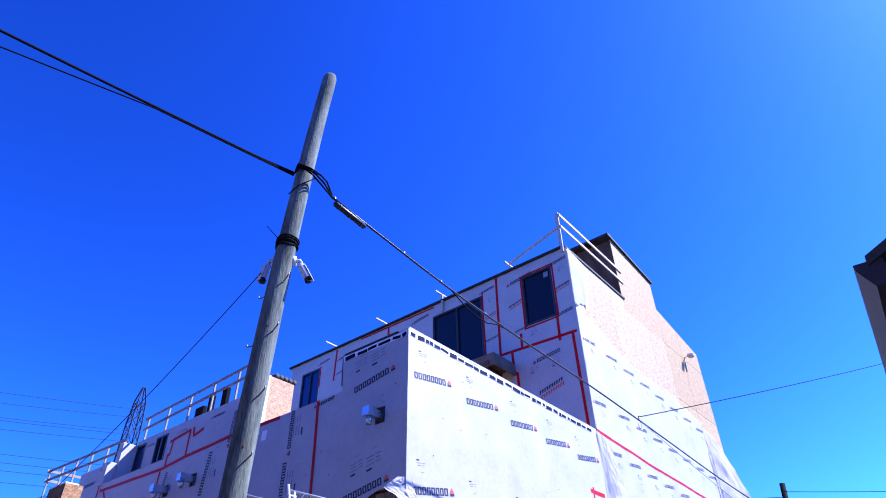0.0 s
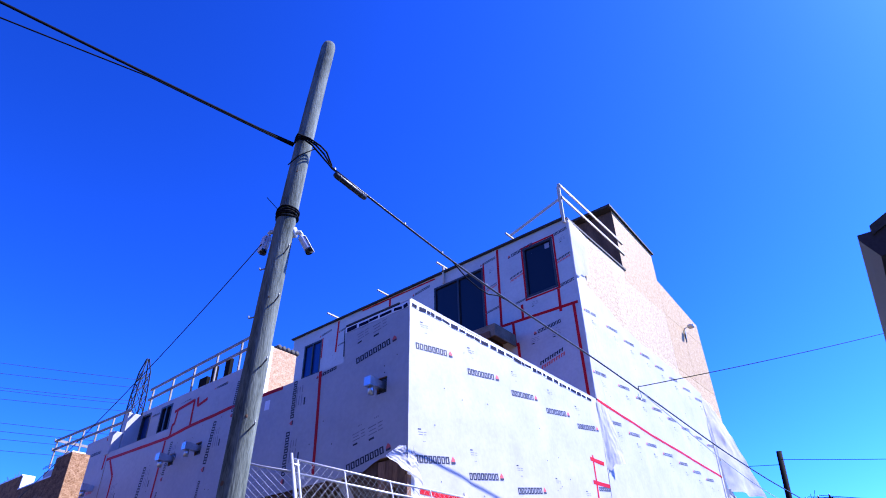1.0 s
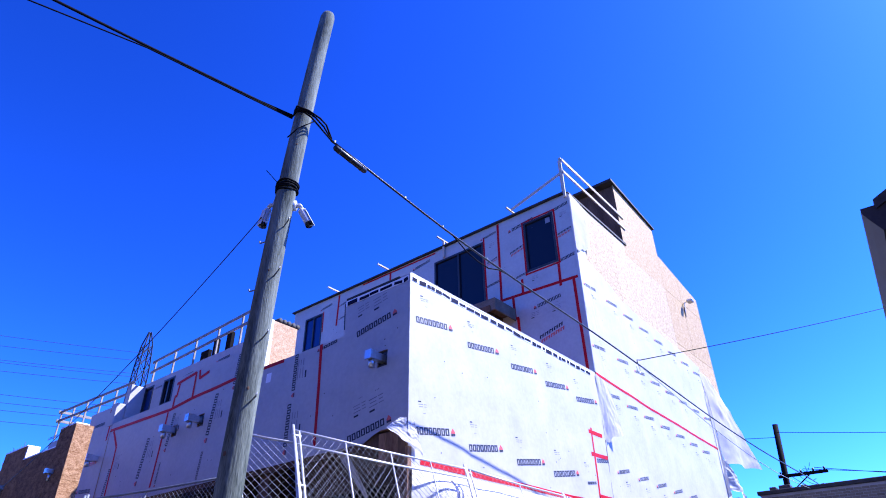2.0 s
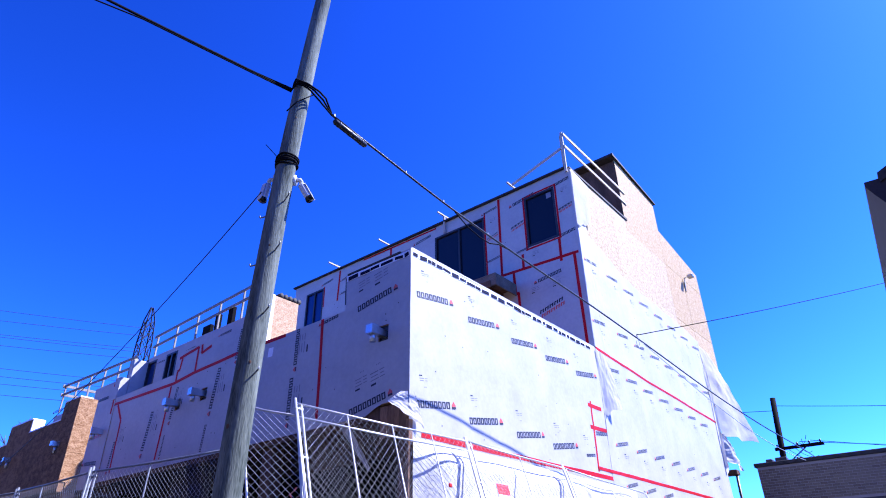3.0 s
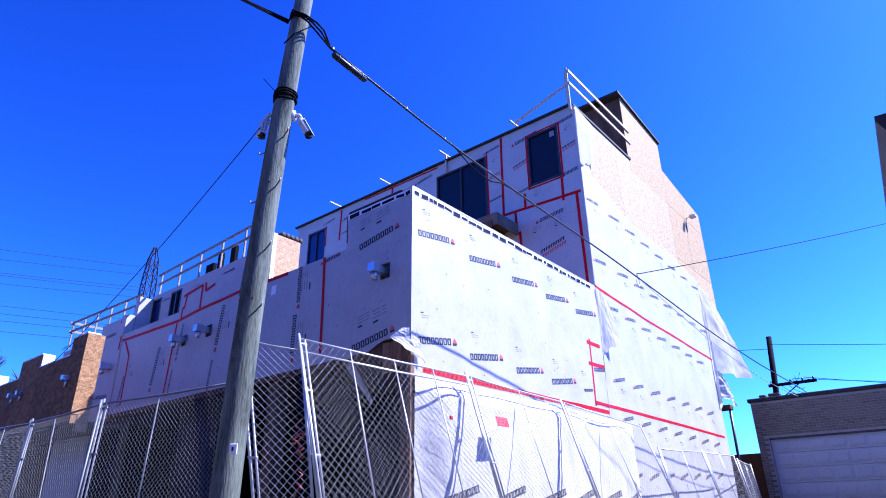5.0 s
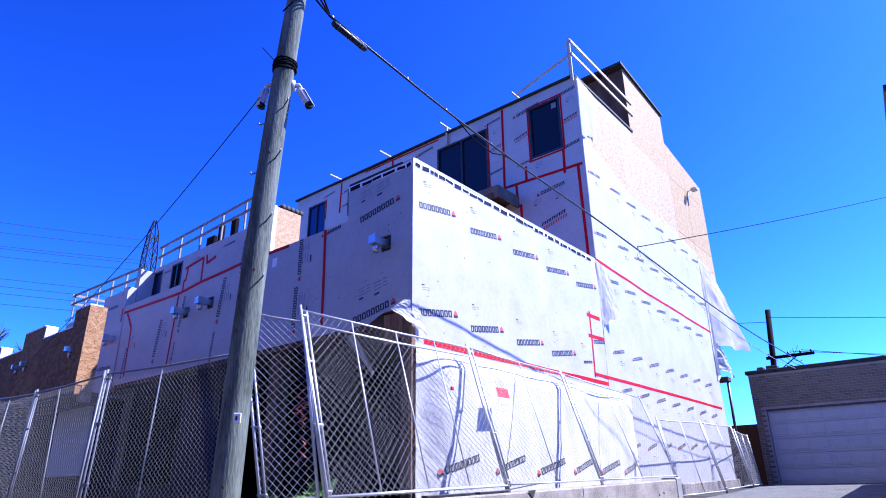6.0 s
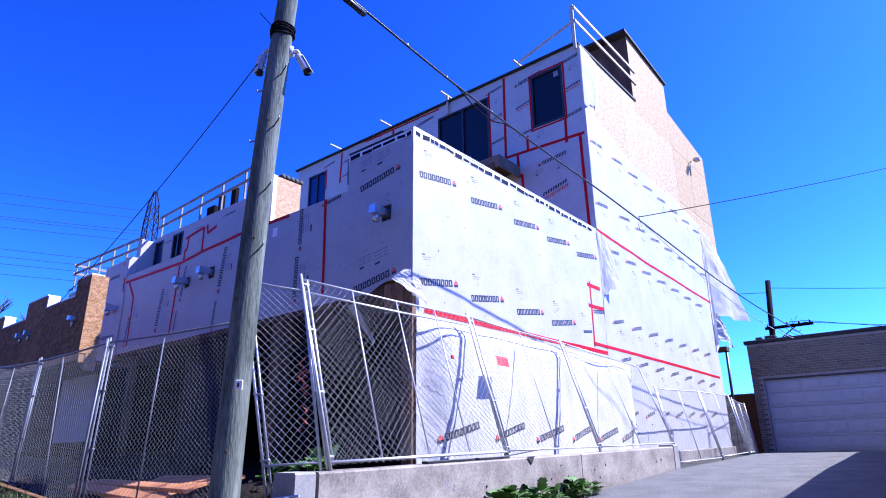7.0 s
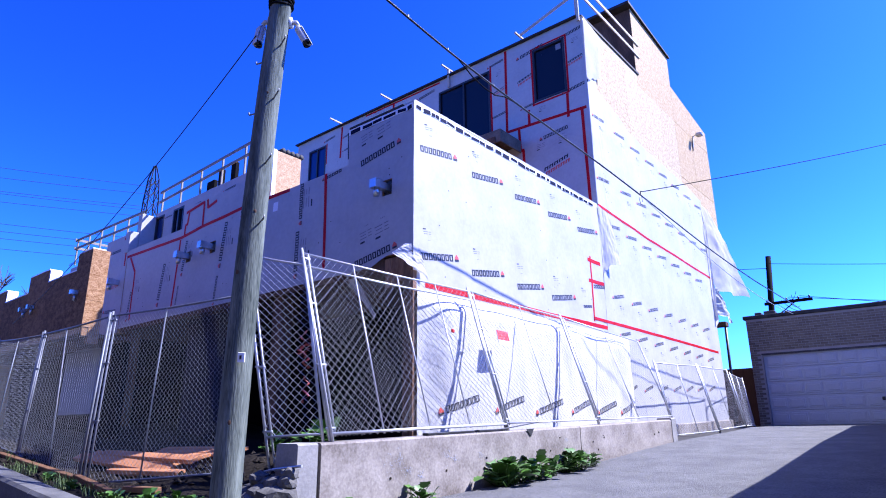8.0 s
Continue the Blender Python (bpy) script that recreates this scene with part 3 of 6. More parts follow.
part("stair_head_wall", b, LUMBER_DARK, building, "stair head board wall, its shade put into a dark colour")
b = Soup()
b.add([(-2.0, 9.05, 13.54), (0.075, 9.05, 13.54), (0.06, 12.22, 13.26), (-2.0, 12.22, 13.26), (-2.0, 9.05, 13.62), (0.075, 9.05, 13.62), (0.06, 12.22, 13.31), (-2.0, 12.22, 13.31)],
      [(3, 2, 1, 0), (4, 5, 6, 7), (0, 1, 5, 4), (1, 2, 6, 5), (2, 3, 7, 6), (3, 0, 4, 7)])
part("stair_head_roof", b, CAP, building, "black roofing on the stair head")
b = Soup()
b.box(-11.05, 15.1, 1.5, -0.7, 15.28, 7.0)
b.box(-11.05, 15.1, 7.0, -0.2, 15.28, 11.7)
b.box(-11.2, 6.2, 1.5, -11.04, 15.28, 11.34)
b.box(-0.16, 13.45, 1.3, 0.0, 13.6, 7.0)
b.box(-0.16, 13.6, 6.9, 0.0, 15.3, 7.0)
part("wall_rear", b, OSB_EDGE, building)
# strand board side of the set-back storey
part("cheek_wall", Soup().box(-4.3, 0.36, 5.7, -4.0, 0.95, 7.0), OSB_TAN, building, "sunlit strand board cheek wall")
part("corner_strip", Soup().box(-4.06, 0.27, 5.78, -3.97, 0.355, 7.0), TAPE_PALE, building)

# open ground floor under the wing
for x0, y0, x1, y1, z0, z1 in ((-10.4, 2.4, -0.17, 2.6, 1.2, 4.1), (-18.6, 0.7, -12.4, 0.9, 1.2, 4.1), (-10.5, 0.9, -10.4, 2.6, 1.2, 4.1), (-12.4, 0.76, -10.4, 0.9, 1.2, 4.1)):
    part("inner_wall", Soup().box(x0, y0, z0, x1, y1, z1), INNER, building, "open ground floor wall, near black in place of shade")
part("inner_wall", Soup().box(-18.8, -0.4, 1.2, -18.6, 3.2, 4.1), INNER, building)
part("soffit", Soup().box(-10.4, 0.105, 3.98, -0.17, 3.8, 4.09), LUMBER_DARK, building)
part("edge_beam", Soup().box(-9.2, 0.012, 3.90, -0.57, 0.1, 4.08), LUMBER_DARK, building, "rough timber edge beam")
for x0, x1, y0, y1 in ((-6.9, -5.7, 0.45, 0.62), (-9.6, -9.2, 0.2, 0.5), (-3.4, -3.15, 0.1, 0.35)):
    part("column", Soup().box(x0, y0, 1.3, x1, y1, 3.98, bevel=0.01), INNER_PALE if x1 - x0 > 1 else LUMBER_DARK, building)
part("corner_post", Soup().box(-0.16, -0.03, 1.45, -0.016, -0.002, 3.95, bevel=0.004), LUMBER_DARK, building, "rough brown corner post")
for k in range(4):
    part("sheathing_board", Soup().box(-0.56 + 0.14 * k, 0.004 + 0.004 * (k % 2), 3.62 + 0.03 * (k % 3), -0.424 + 0.14 * k, 0.05, 4.06, bevel=0.004), BOARD_BROWN, building, "rough brown sheathing board")
part("corner_board", Soup().box(-0.014, -0.036, 1.5, 0.032, 0.045, 3.8, bevel=0.004), BOARD_BROWN, building, "sunlit rough brown corner board")
part("wrap_tatter", Soup().add([(-0.86, -0.016, 3.97), (-0.86, -0.016, 4.13), (-0.40, -0.016, 4.13), (-0.62, -0.03, 4.06)], [(0, 3, 1), (3, 2, 1)]), WRAP, building, "torn edge of white wrap")
part("door_leaf", Soup().box(-8.4, -1.3, 2.0, -6.85, -1.25, 3.22, bevel=0.01), PALE_PANEL, building, "pale blue-grey door leaf in the shade")

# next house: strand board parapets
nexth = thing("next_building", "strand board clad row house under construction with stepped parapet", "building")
VIEW_SHIFT = Vector((0.92, -1.0, 0.27))
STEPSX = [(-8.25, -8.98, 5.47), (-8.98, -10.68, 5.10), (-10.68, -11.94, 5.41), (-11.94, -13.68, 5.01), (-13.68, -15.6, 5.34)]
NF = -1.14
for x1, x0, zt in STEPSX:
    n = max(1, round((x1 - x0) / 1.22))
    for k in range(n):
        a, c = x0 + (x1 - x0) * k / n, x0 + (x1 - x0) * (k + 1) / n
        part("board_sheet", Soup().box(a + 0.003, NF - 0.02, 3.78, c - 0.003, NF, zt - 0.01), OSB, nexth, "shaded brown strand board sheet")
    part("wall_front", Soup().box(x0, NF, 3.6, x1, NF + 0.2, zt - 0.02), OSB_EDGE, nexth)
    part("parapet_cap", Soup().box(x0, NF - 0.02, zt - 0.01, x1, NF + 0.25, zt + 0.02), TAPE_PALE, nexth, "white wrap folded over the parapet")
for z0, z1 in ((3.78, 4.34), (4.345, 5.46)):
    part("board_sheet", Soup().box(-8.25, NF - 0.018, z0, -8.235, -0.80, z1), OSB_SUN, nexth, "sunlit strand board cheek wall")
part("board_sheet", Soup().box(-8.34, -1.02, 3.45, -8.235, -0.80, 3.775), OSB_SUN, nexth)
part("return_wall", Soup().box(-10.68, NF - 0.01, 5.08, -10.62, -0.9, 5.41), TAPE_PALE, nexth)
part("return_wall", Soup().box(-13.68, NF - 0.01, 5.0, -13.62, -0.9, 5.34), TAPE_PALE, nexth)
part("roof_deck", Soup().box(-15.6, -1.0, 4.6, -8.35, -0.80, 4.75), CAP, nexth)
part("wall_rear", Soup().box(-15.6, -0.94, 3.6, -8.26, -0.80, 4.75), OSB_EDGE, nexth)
part("soffit", Soup().box(-15.6, NF, 3.58, -8.26, 0.0, 3.66), LUMBER_DARK, nexth)
part("shaded_wall", Soup().box(-15.6, -0.15, 1.4, -8.5, 0.0, 3.6), INNER, nexth, "ground floor wall, near black in place of shade")
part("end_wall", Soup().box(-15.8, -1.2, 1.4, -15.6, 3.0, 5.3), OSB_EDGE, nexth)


# whole house scaled about the camera's eye, placed to fit its view
nexth.location, nexth.scale = VIEW_SHIFT, (0.84, 0.84, 0.84)

# ---------------------------------------------------------------- windows
def window(name, face, u0, u1, v0, v1, label, panes=1, glassmat=GLASS, frame_w=0.06):
    w = tagged(new(name), label)
    w.parent = building
    def bar(nm, a, b_, c, d, mat, d0=-0.06, d1=0.025):
        p = [face.o + face.a * u + Vector((0, 0, v)) + face.n * q for q in (d0, d1) for u, v in ((a, c), (b_, c), (b_, d), (a, d))]
        part(nm, Soup().add(p, [(0, 1, 2, 3), (7, 6, 5, 4), (0, 4, 5, 1), (1, 5, 6, 2), (2, 6, 7, 3), (3, 7, 4, 0)]), mat, w)
    f = frame_w
    bar("frame", u0, u1, v0, v0 + f, DARK_METAL)
    bar("frame", u0, u1, v1 - f, v1, DARK_METAL)
    bar("frame", u0, u0 + f, v0 + f, v1 - f, DARK_METAL)
    bar("frame", u1 - f, u1, v0 + f, v1 - f, DARK_METAL)
    wd = (u1 - u0 - 2 * f) / panes
    for k in range(panes):
        a, b_ = u0 + f + wd * k, u0 + f + wd * (k + 1)
        if k:
            bar("mullion", a - 0.03, a + 0.03, v0 + f, v1 - f, DARK_METAL)
        bar("pane", a + 0.01, b_ - 0.01, v0 + f - 0.01, v1 - f + 0.01, glassmat, -0.04, -0.025)
    return w


win = window("window", TOWER, 0.49, 1.41, 9.50, 11.0, "black framed dark window with a paper sticker")
s = Soup()
TOWER.quad(s, 0.68, 10.82, 0.14, 0.16, 0, -0.03)
part("sticker", s, INK_PALE, win, "pale paper sticker on the glass")
window("window", TOWER, 2.75, 4.54, 8.80, 10.98, "black framed two-leaf sliding balcony window", panes=2)
window("window", TOWER, 9.50, 10.40, 9.70, 10.92, "small black framed window with blue glass", panes=2, glassmat=GLASS_BLUE)
window("window", UPPER, 8.80, 9.22, 6.2, 6.84, "small dark framed window with blue glass", glassmat=GLASS_BLUE, frame_w=0.045)
window("window", UPPER, 7.86, 8.36, 6.2, 6.84, "small dark framed window", panes=2, frame_w=0.045)
window("window", TOWER, 1.02, 1.9, 6.6, 7.3, "low dark window half hidden by the parapet")

# balcony stub under the sliding window
slab = thing("balcony", "unfinished balcony platform of raw joists and board", "balcony")
part("deck", Soup().box(-4.5, 5.12, 8.46, -1.9, 5.98, 8.56, bevel=0.01), LUMBER_DARK, slab)
part("fascia", Soup().box(-4.5, 5.07, 8.28, -1.86, 5.115, 8.6, bevel=0.004), LUMBER_GREY, slab)
part("fascia", Soup().box(-1.9, 5.12, 8.28, -1.86, 5.98, 8.6, bevel=0.004), LUMBER_GREY, slab)
for k in range(6):
    part("joist", Soup().box(-4.4 + 0.42 * k, 5.12, 8.3, -4.36 + 0.42 * k, 5.98, 8.46), LUMBER_DARK, slab)
part("scrap", Soup().box(-2.3, 5.03, 8.24, -2.0, 5.065, 8.42, bevel=0.004), LUMBER_DARK, slab)

# ---------------------------------------------------------------- red tape
def tape(face, runs, width=0.085, mat=TAPE):
    for u0, v0, u1, v1 in runs:
        part("tape_strip", face.strip(u0, v0, u1, v1, width), mat, building)


tape(FRONT, [(1.97, 5.8, 1.93, 4.12), (9.26, 5.7, 6.67, 5.66), (6.67, 5.66, 5.84, 5.73), (5.84, 5.73, 4.44, 5.79), (4.44, 5.79, 2.95, 5.77), (6.73, 5.62, 6.83, 4.15), (9.07, 5.66, 8.75, 5.26),
             (8.75, 5.26, 8.74, 4.12), (6.58, 5.67, 6.58, 5.9), (6.6, 5.9, 6.48, 5.93), (6.5, 5.93, 6.47, 6.17), (6.6, 6.19, 5.88, 6.27), (5.88, 6.28, 5.86, 5.73), (5.72, 6.11, 5.39, 6.18), (5.72, 6.1, 5.76, 6.3)], 0.066)
tape(TOWER, [(2.22, 11.34, 2.26, 8.97), (2.26, 8.97, 0.02, 8.9), (0.15, 8.92, 0.12, 6.5), (1.59, 9.37, 1.59, 8.98), (0.5, 9.43, 0.51, 8.8), (1.9, 8.93, 1.88, 8.33), (1.91, 8.33, 1.77, 8.33), (1.8, 8.33, 1.79, 7.9),
              (6.35, 11.34, 6.35, 11.0), (8.72, 11.32, 8.76, 10.22)], 0.075)
tape(TOWER, [(0.45, 11.05, 0.46, 9.44), (1.47, 9.45, 0.43, 9.46), (1.44, 11.05, 1.44, 9.42), (1.47, 11.03, 0.43, 11.04), (2.72, 11.1, 2.72, 9.1), (7.6, 11.32, 4.5, 11.3), (9.46, 10.95, 9.46, 10.2)], 0.05)
tape(SIDE, [(0.22, 3.63, 3.5, 3.66), (3.5, 3.66, 7.1, 3.71), (5.31, 5.05, 5.88, 5.05), (5.29, 4.6, 6.02, 4.63)], 0.08)
tape(SIDE, [(5.43, 5.14, 5.41, 3.76)], 0.06)
tape(SIDE2, [(5.4, 3.83, 9.5, 3.84), (9.5, 3.84, 13.4, 3.83), (6.0, 6.44, 8.9, 6.29), (8.9, 6.29, 13.6, 6.13)], 0.065)
tape(UPPER, [(9.1, 5.9, 9.12, 6.1)], 0.06)
tape(NEXT, [(9.32, 6.25, 9.35, 5.5), (9.5, 6.2, 9.28, 6.22)], 0.07)
# blue and white taped upper hem of the low wing
for face, a, c in ((SIDE, 0.0, 5.75), (FRONT, 0.0, 1.42)):
    part("hem_tape", face.strip(a, 6.37, c, 6.37, 0.10, 0.006), TAPE_PALE, building)
    u = a + 0.02
    while u < c - 0.1:
        wide = min(random.uniform(0.07, 0.26), c - u)
        part("tape_mark", face.strip(u, 6.358 + random.uniform(-0.01, 0.01), u + wide, 6.358 + random.uniform(-0.01, 0.01), random.uniform(0.045, 0.075), 0.010), TAPE_BLUE, building)
        u += wide + random.uniform(0.01, 0.06)
part("hem_cap", Soup().box(-0.2, -0.012, 6.42, 0.03, 6.0, 6.47, bevel=0.01), WRAP, building)
part("hem_cap", Soup().box(-1.42, -0.03, 6.42, -0.2, 0.14, 6.47, bevel=0.01), CAP, building)
part("tape_strip", FRONT.strip(1.44, 6.38, 1.42, 5.9, 0.025, 0.006), INK, building)

# ---------------------------------------------------------------- print on the wrap: plain letter-sized bars
def word(face, dark, red, u, v, length, turn, shield=1, count=8):
    h = length * 0.135
    pitch = length / count
    c, s = math.cos(turn), math.sin(turn)
    lift = 0.018 if face is SKIRT else 0.006
    for k in range(count):
        x = (k - (count - 1) / 2) * pitch
        w, t = pitch * 0.84, pitch * (0.2 if face in (SIDE2, SKIRT) else 0.27)
        bars = [(-w / 2 + t / 2, 0, t, h), (w / 2 - t / 2, 0, t, h), (0, h / 2 - t * 0.38, w - 2 * t, t * 0.76), (0, -h / 2 + t * 0.38, w - 2 * t, t * 0.76)]
        for dx, dy, ww, hh in bars:
            face.quad(dark, u + (x + dx) * c - dy * s, v + (x + dx) * s + dy * c, ww, hh, turn, lift)
    if not shield:
        return
    x, q = shield * (length / 2 + h * 0.8), h * 0.42
    flip = -1 if abs(turn) < 1 else 1
    pts = [(-q, q * 1.1), (q, q * 1.1), (q, -q * 0.2), (0, -q * 1.35), (-q, -q * 0.2)]
    red.add([face.at(u + (x + px) * c - flip * py * s, v + (x + px) * s + flip * py * c, lift) for px, py in pts], [(0, 1, 2, 3, 4)])
    face.quad(dark, u + x * c - flip * q * 0.75 * s, v + x * s + flip * q * 0.75 * c, q * 2, q * 0.7, turn, lift + 0.003)


def fine_print(face, pale, dark, u, v, size, turn, rows=3):
    c, s = math.cos(turn), math.sin(turn)
    for k in range(rows):
        y = -k * size * 0.16
        for x, w in ((-size * 0.2, size * 0.5), (size * 0.28, size * 0.3)):
            face.quad(pale, u + x * c - y * s, v + x * s + y * c, w * (1 - 0.2 * (k % 2)), size * 0.045, turn)
    face.quad(dark, u + (-size * 0.3) * c - size * 0.2 * s, v - size * 0.3 * s + size * 0.2 * c, size * 0.32, size * 0.09, turn)
    for k in range(3):
        face.quad(pale, u + (size * 0.1 * k) * c + size * 0.62 * s, v + size * 0.1 * k * s - size * 0.62 * c, size * 0.05, size * 0.07, turn)


def emblem(face, dark, red, u, v, length, turn=0.0):
    c, s = math.cos(turn), math.sin(turn)
    for k in range(5):
        x = (k - 2) * length / 5
        for ink, y in ((dark, 0.085), (red, -0.085)):
            y *= length
            for dx in (-0.055, 0.055):
                face.quad(ink, u + (x + dx * length) * c - y * s, v + (x + dx * length) * s + y * c, length * 0.055, length * 0.12, turn, slant=0.5 if face is SIDE else -0.5)
            face.quad(ink, u + x * c - (y + 0.03 * length) * s, v + x * s + (y + 0.03 * length) * c, length * 0.1, length * 0.03, turn)


def prints(face, words, fines=(), emblems=()):
    dark, red, pale = Soup(), Soup(), Soup()
    for w in words:
        word(face, dark, red, *w)
    for f in fines:
        fine_print(face, pale, dark, *f)
    for e in emblems:
        emblem(face, dark, red, *e)
    for nm, s, m in (("wrap_print", dark, INK), ("wrap_print", pale, INK_PALE), ("wrap_print", red, INK_RED)):
        if s.v:
            tagged(part(nm, s, m, building), kind="stuff")


UPR = math.pi / 2
prints(FRONT, [(0.745, 5.79, 0.76, math.pi - 0.17, 1), (0.81, 4.15, 0.78, math.pi - 0.17, 1), (2.6, 5.47, 0.66, UPR, -1), (2.66, 4.58, 0.72, UPR, -1), (5.02, 5.24, 0.8, UPR + 0.15, -1), (7.39, 4.8, 0.82, UPR + 0.15, -1),
                 (4.4, 5.98, 0.6, UPR + 0.1, -1), (6.49, 5.22, 0.66, UPR + 0.15, -1), (1.78, 5.74, 0.42, math.pi - 0.1, -1, 5), (5.15, 4.32, 0.5, UPR + 0.1, -1), (6.64, 4.4, 0.4, UPR + 0.1, -1), (8.85, 4.5, 0.6, UPR + 0.1, -1)],
       [(0.98, 6.12, 0.3, math.pi - 0.17), (0.6, 6.14, 0.34, math.pi - 0.17), (0.95, 4.48, 0.3, math.pi - 0.17), (0.6, 4.5, 0.34, math.pi - 0.17), (2.4, 5.5, 0.4, UPR), (2.42, 4.6, 0.4, UPR), (4.78, 5.3, 0.4, UPR),
        (7.12, 4.95, 0.4, UPR), (4.2, 4.6, 0.35, UPR), (6.25, 5.3, 0.35, UPR), (8.5, 4.9, 0.35, UPR)])
prints(UPPER, [(7.3, 6.72, 0.42, math.pi - 0.06, -1), (6.6, 6.66, 0.42, math.pi - 0.06, -1), (5.9, 6.75, 0.42, math.pi - 0.06, -1), (5.2, 6.62, 0.42, math.pi - 0.06, -1), (8.55, 6.72, 0.3, math.pi, -1)])
prints(NEXT, [(9.8, 4.45, 0.6, math.pi + 0.06, -1), (9.9, 5.95, 0.5, math.pi, -1), (11.2, 6.2, 0.5, math.pi, -1), (12.6, 6.15, 0.5, math.pi, -1)], [], [(9.85, 5.1, 0.6, 0.0)])
prints(SIDE, [(u, v, 0.76, 0.15, 1) for u, v in ((0.48, 5.755), (1.76, 5.74), (3.0, 5.715), (4.17, 5.70), (5.34, 5.68))]
       + [(u, v, 0.77, 0.16, 1) for u, v in ((0.475, 4.085), (1.7, 4.07), (2.97, 4.065), (4.15, 4.055))] + [(5.15, 4.03, 0.38, 0.14, 0, 4), (5.77, 4.54, 0.58, 0.14, 0, 6)],
       [(u, v, 0.2, 0.15, 2) for u, v in ((0.3, 6.1), (1.5, 6.08), (2.76, 6.04), (4.0, 6.05), (5.05, 6.0), (0.26, 4.42), (1.46, 4.38), (2.7, 4.38), (3.95, 4.39), (5.02, 4.34))])
prints(SKIRT, [(u, v, 0.72, 0.26, -1) for u, v in ((0.82, 2.01), (2.03, 2.04), (3.15, 2.03), (4.29, 2.06), (5.33, 2.06), (6.36, 2.08))])
SW = [(6.43, 8.74, 0.55, 0.1, -1), (6.42, 7.16, 0.55, 0.1, -1)]
for k in range(8):
    SW += [(7.58 + 0.945 * k, 8.72 - 0.055 * k, 0.52, 0.08, -1), (7.66 + 0.935 * k, 7.19 - 0.036 * k, 0.52, 0.1, -1), (6.8 + 0.94 * k, 6.11 - 0.043 * k, 0.52, 0.1, -1), (6.7 + 0.98 * k, 4.47 - 0.008 * k, 0.52, 0.2, -1),
           (6.88 + 0.96 * k, 3.66 - 0.016 * k, 0.5, 0.2, -1), (7.0 + 0.9 * k, 2.5 + 0.04 * k, 0.48, 0.24, -1)]
SW = [w for w in SW if w[0] < 13.3 and w[1] < wrap_edge(w[0]) - 0.1]
prints(SIDE2, SW, [(w[0] + 0.1, w[1] - 0.24, 0.22, w[3], 2) for w in SW])
prints(TOWER, [(u, v, n, math.pi - 0.13, -1) for u, v, n in ((1.43, 11.0, 0.7), (0.3, 11.04, 0.64), (0.24, 9.52, 0.62), (1.57, 9.49, 0.4), (0.88, 8.52, 0.68), (2.48, 9.55, 0.44), (2.52, 11.1, 0.46), (5.0, 11.1, 0.6), (8.35, 10.95, 0.5), (8.4, 10.45, 0.4), (9.3, 11.08, 0.5))],
       [(1.3, 8.26, 0.26, math.pi), (1.2, 9.26, 0.22, math.pi), (0.2, 10.78, 0.22, math.pi), (0.7, 8.26, 0.26, math.pi), (2.45, 10.75, 0.2, math.pi)],
       [(1.65, 10.27, 0.48, -0.24), (0.23, 10.24, 0.46, -0.2), (0.9, 7.68, 0.7, -0.27), (2.48, 10.24, 0.36, -0.24)])
s = Soup()
FRONT.quad(s, 3.35, 5.55, 0.14, 0.17, 0.05)
part("wrap_patch", s, TAPE_PALE, building, "square white patch on the wrap")
# staple buttons
s = Soup()
for face, n, a, c, d, e in ((FRONT, 26, 0.1, 9, 4.2, 5.7), (SIDE, 16, 0.1, 5.8, 3.7, 6.2), (TOWER, 22, 0.2, 10.8, 9, 11.2), (SIDE2, 26, 6.2, 13.5, 2, 8)):
    for k in range(n):
        face.quad(s, random.uniform(a, c), random.uniform(d, e), 0.018, 0.018, random.random(), 0.007)
tagged(part("staple_button", s, INK, building), kind="stuff")

# ---------------------------------------------------------------- utility pole
def on_pole(z):
    """Axis of the slightly bowed, leaning pole."""
    u = z - 4
    off = -0.194 + 0.0371 * u + 0.0055 * u * u
    return Vector((1.281 + 0.57 * off, -3.134 + 0.82 * off, z))


def pole_radius(z):
    return 0.118 - 0.0038 * (z - 1.0)


pole = thing("utility_pole", "weathered grey wooden utility pole", "utility pole")
s = Soup(smooth=True)
zs = [0.6 + (8.42 - 0.6) * k / 40 for k in range(41)] + [8.48, 8.5]
rings = 22
for k, z in enumerate(zs):
    c, r = on_pole(z), pole_radius(z) * (1 if k < 41 else (0.86 if k == 41 else 0.6))
    for i in range(rings):
        a = 2 * math.pi * i / rings
        q = r * (1 + 0.022 * noise.noise(Vector((math.cos(a) * 2, math.sin(a) * 2, z * 0.5))) + 0.014 * noise.noise(Vector((math.cos(a) * 6, math.sin(a) * 6, z * 0.7))))
        s.v.append((c.x + q * math.cos(a), c.y + q * math.sin(a), z))
s.f = [(k * rings + i, k * rings + (i + 1) % rings, (k + 1) * rings + (i + 1) % rings, (k + 1) * rings + i) for k in range(len(zs) - 1) for i in range(rings)]
s.f.append(tuple((len(zs) - 1) * rings + i for i in range(rings)))
part("shaft", s, POLE, pole)
RIGHT = Vector((0.77, 0.64, 0))
BACK = Vector((-0.64, 0.77, 0))
# steel pegs driven into both sides, bent up at the tip
def step_peg(z, angle, aim, length):
    out = (-BACK * math.cos(angle) + RIGHT * math.sin(angle)).normalized()
    way = (-BACK * math.cos(aim) + RIGHT * math.sin(aim)).normalized()
    root = on_pole(z) + out * (pole_radius(z) - 0.02)
    tip = root + way * (length + 0.02) + Vector((0, 0, 0.012))
    part("step_peg", Soup(smooth=True).tube([root, root.lerp(tip, 0.5), tip, tip + way * 0.008 + Vector((0, 0, 0.009)), tip + way * 0.009 + Vector((0, 0, 0.028))], 0.0075, 8), GALV_SHADE, pole, "bent steel step peg")


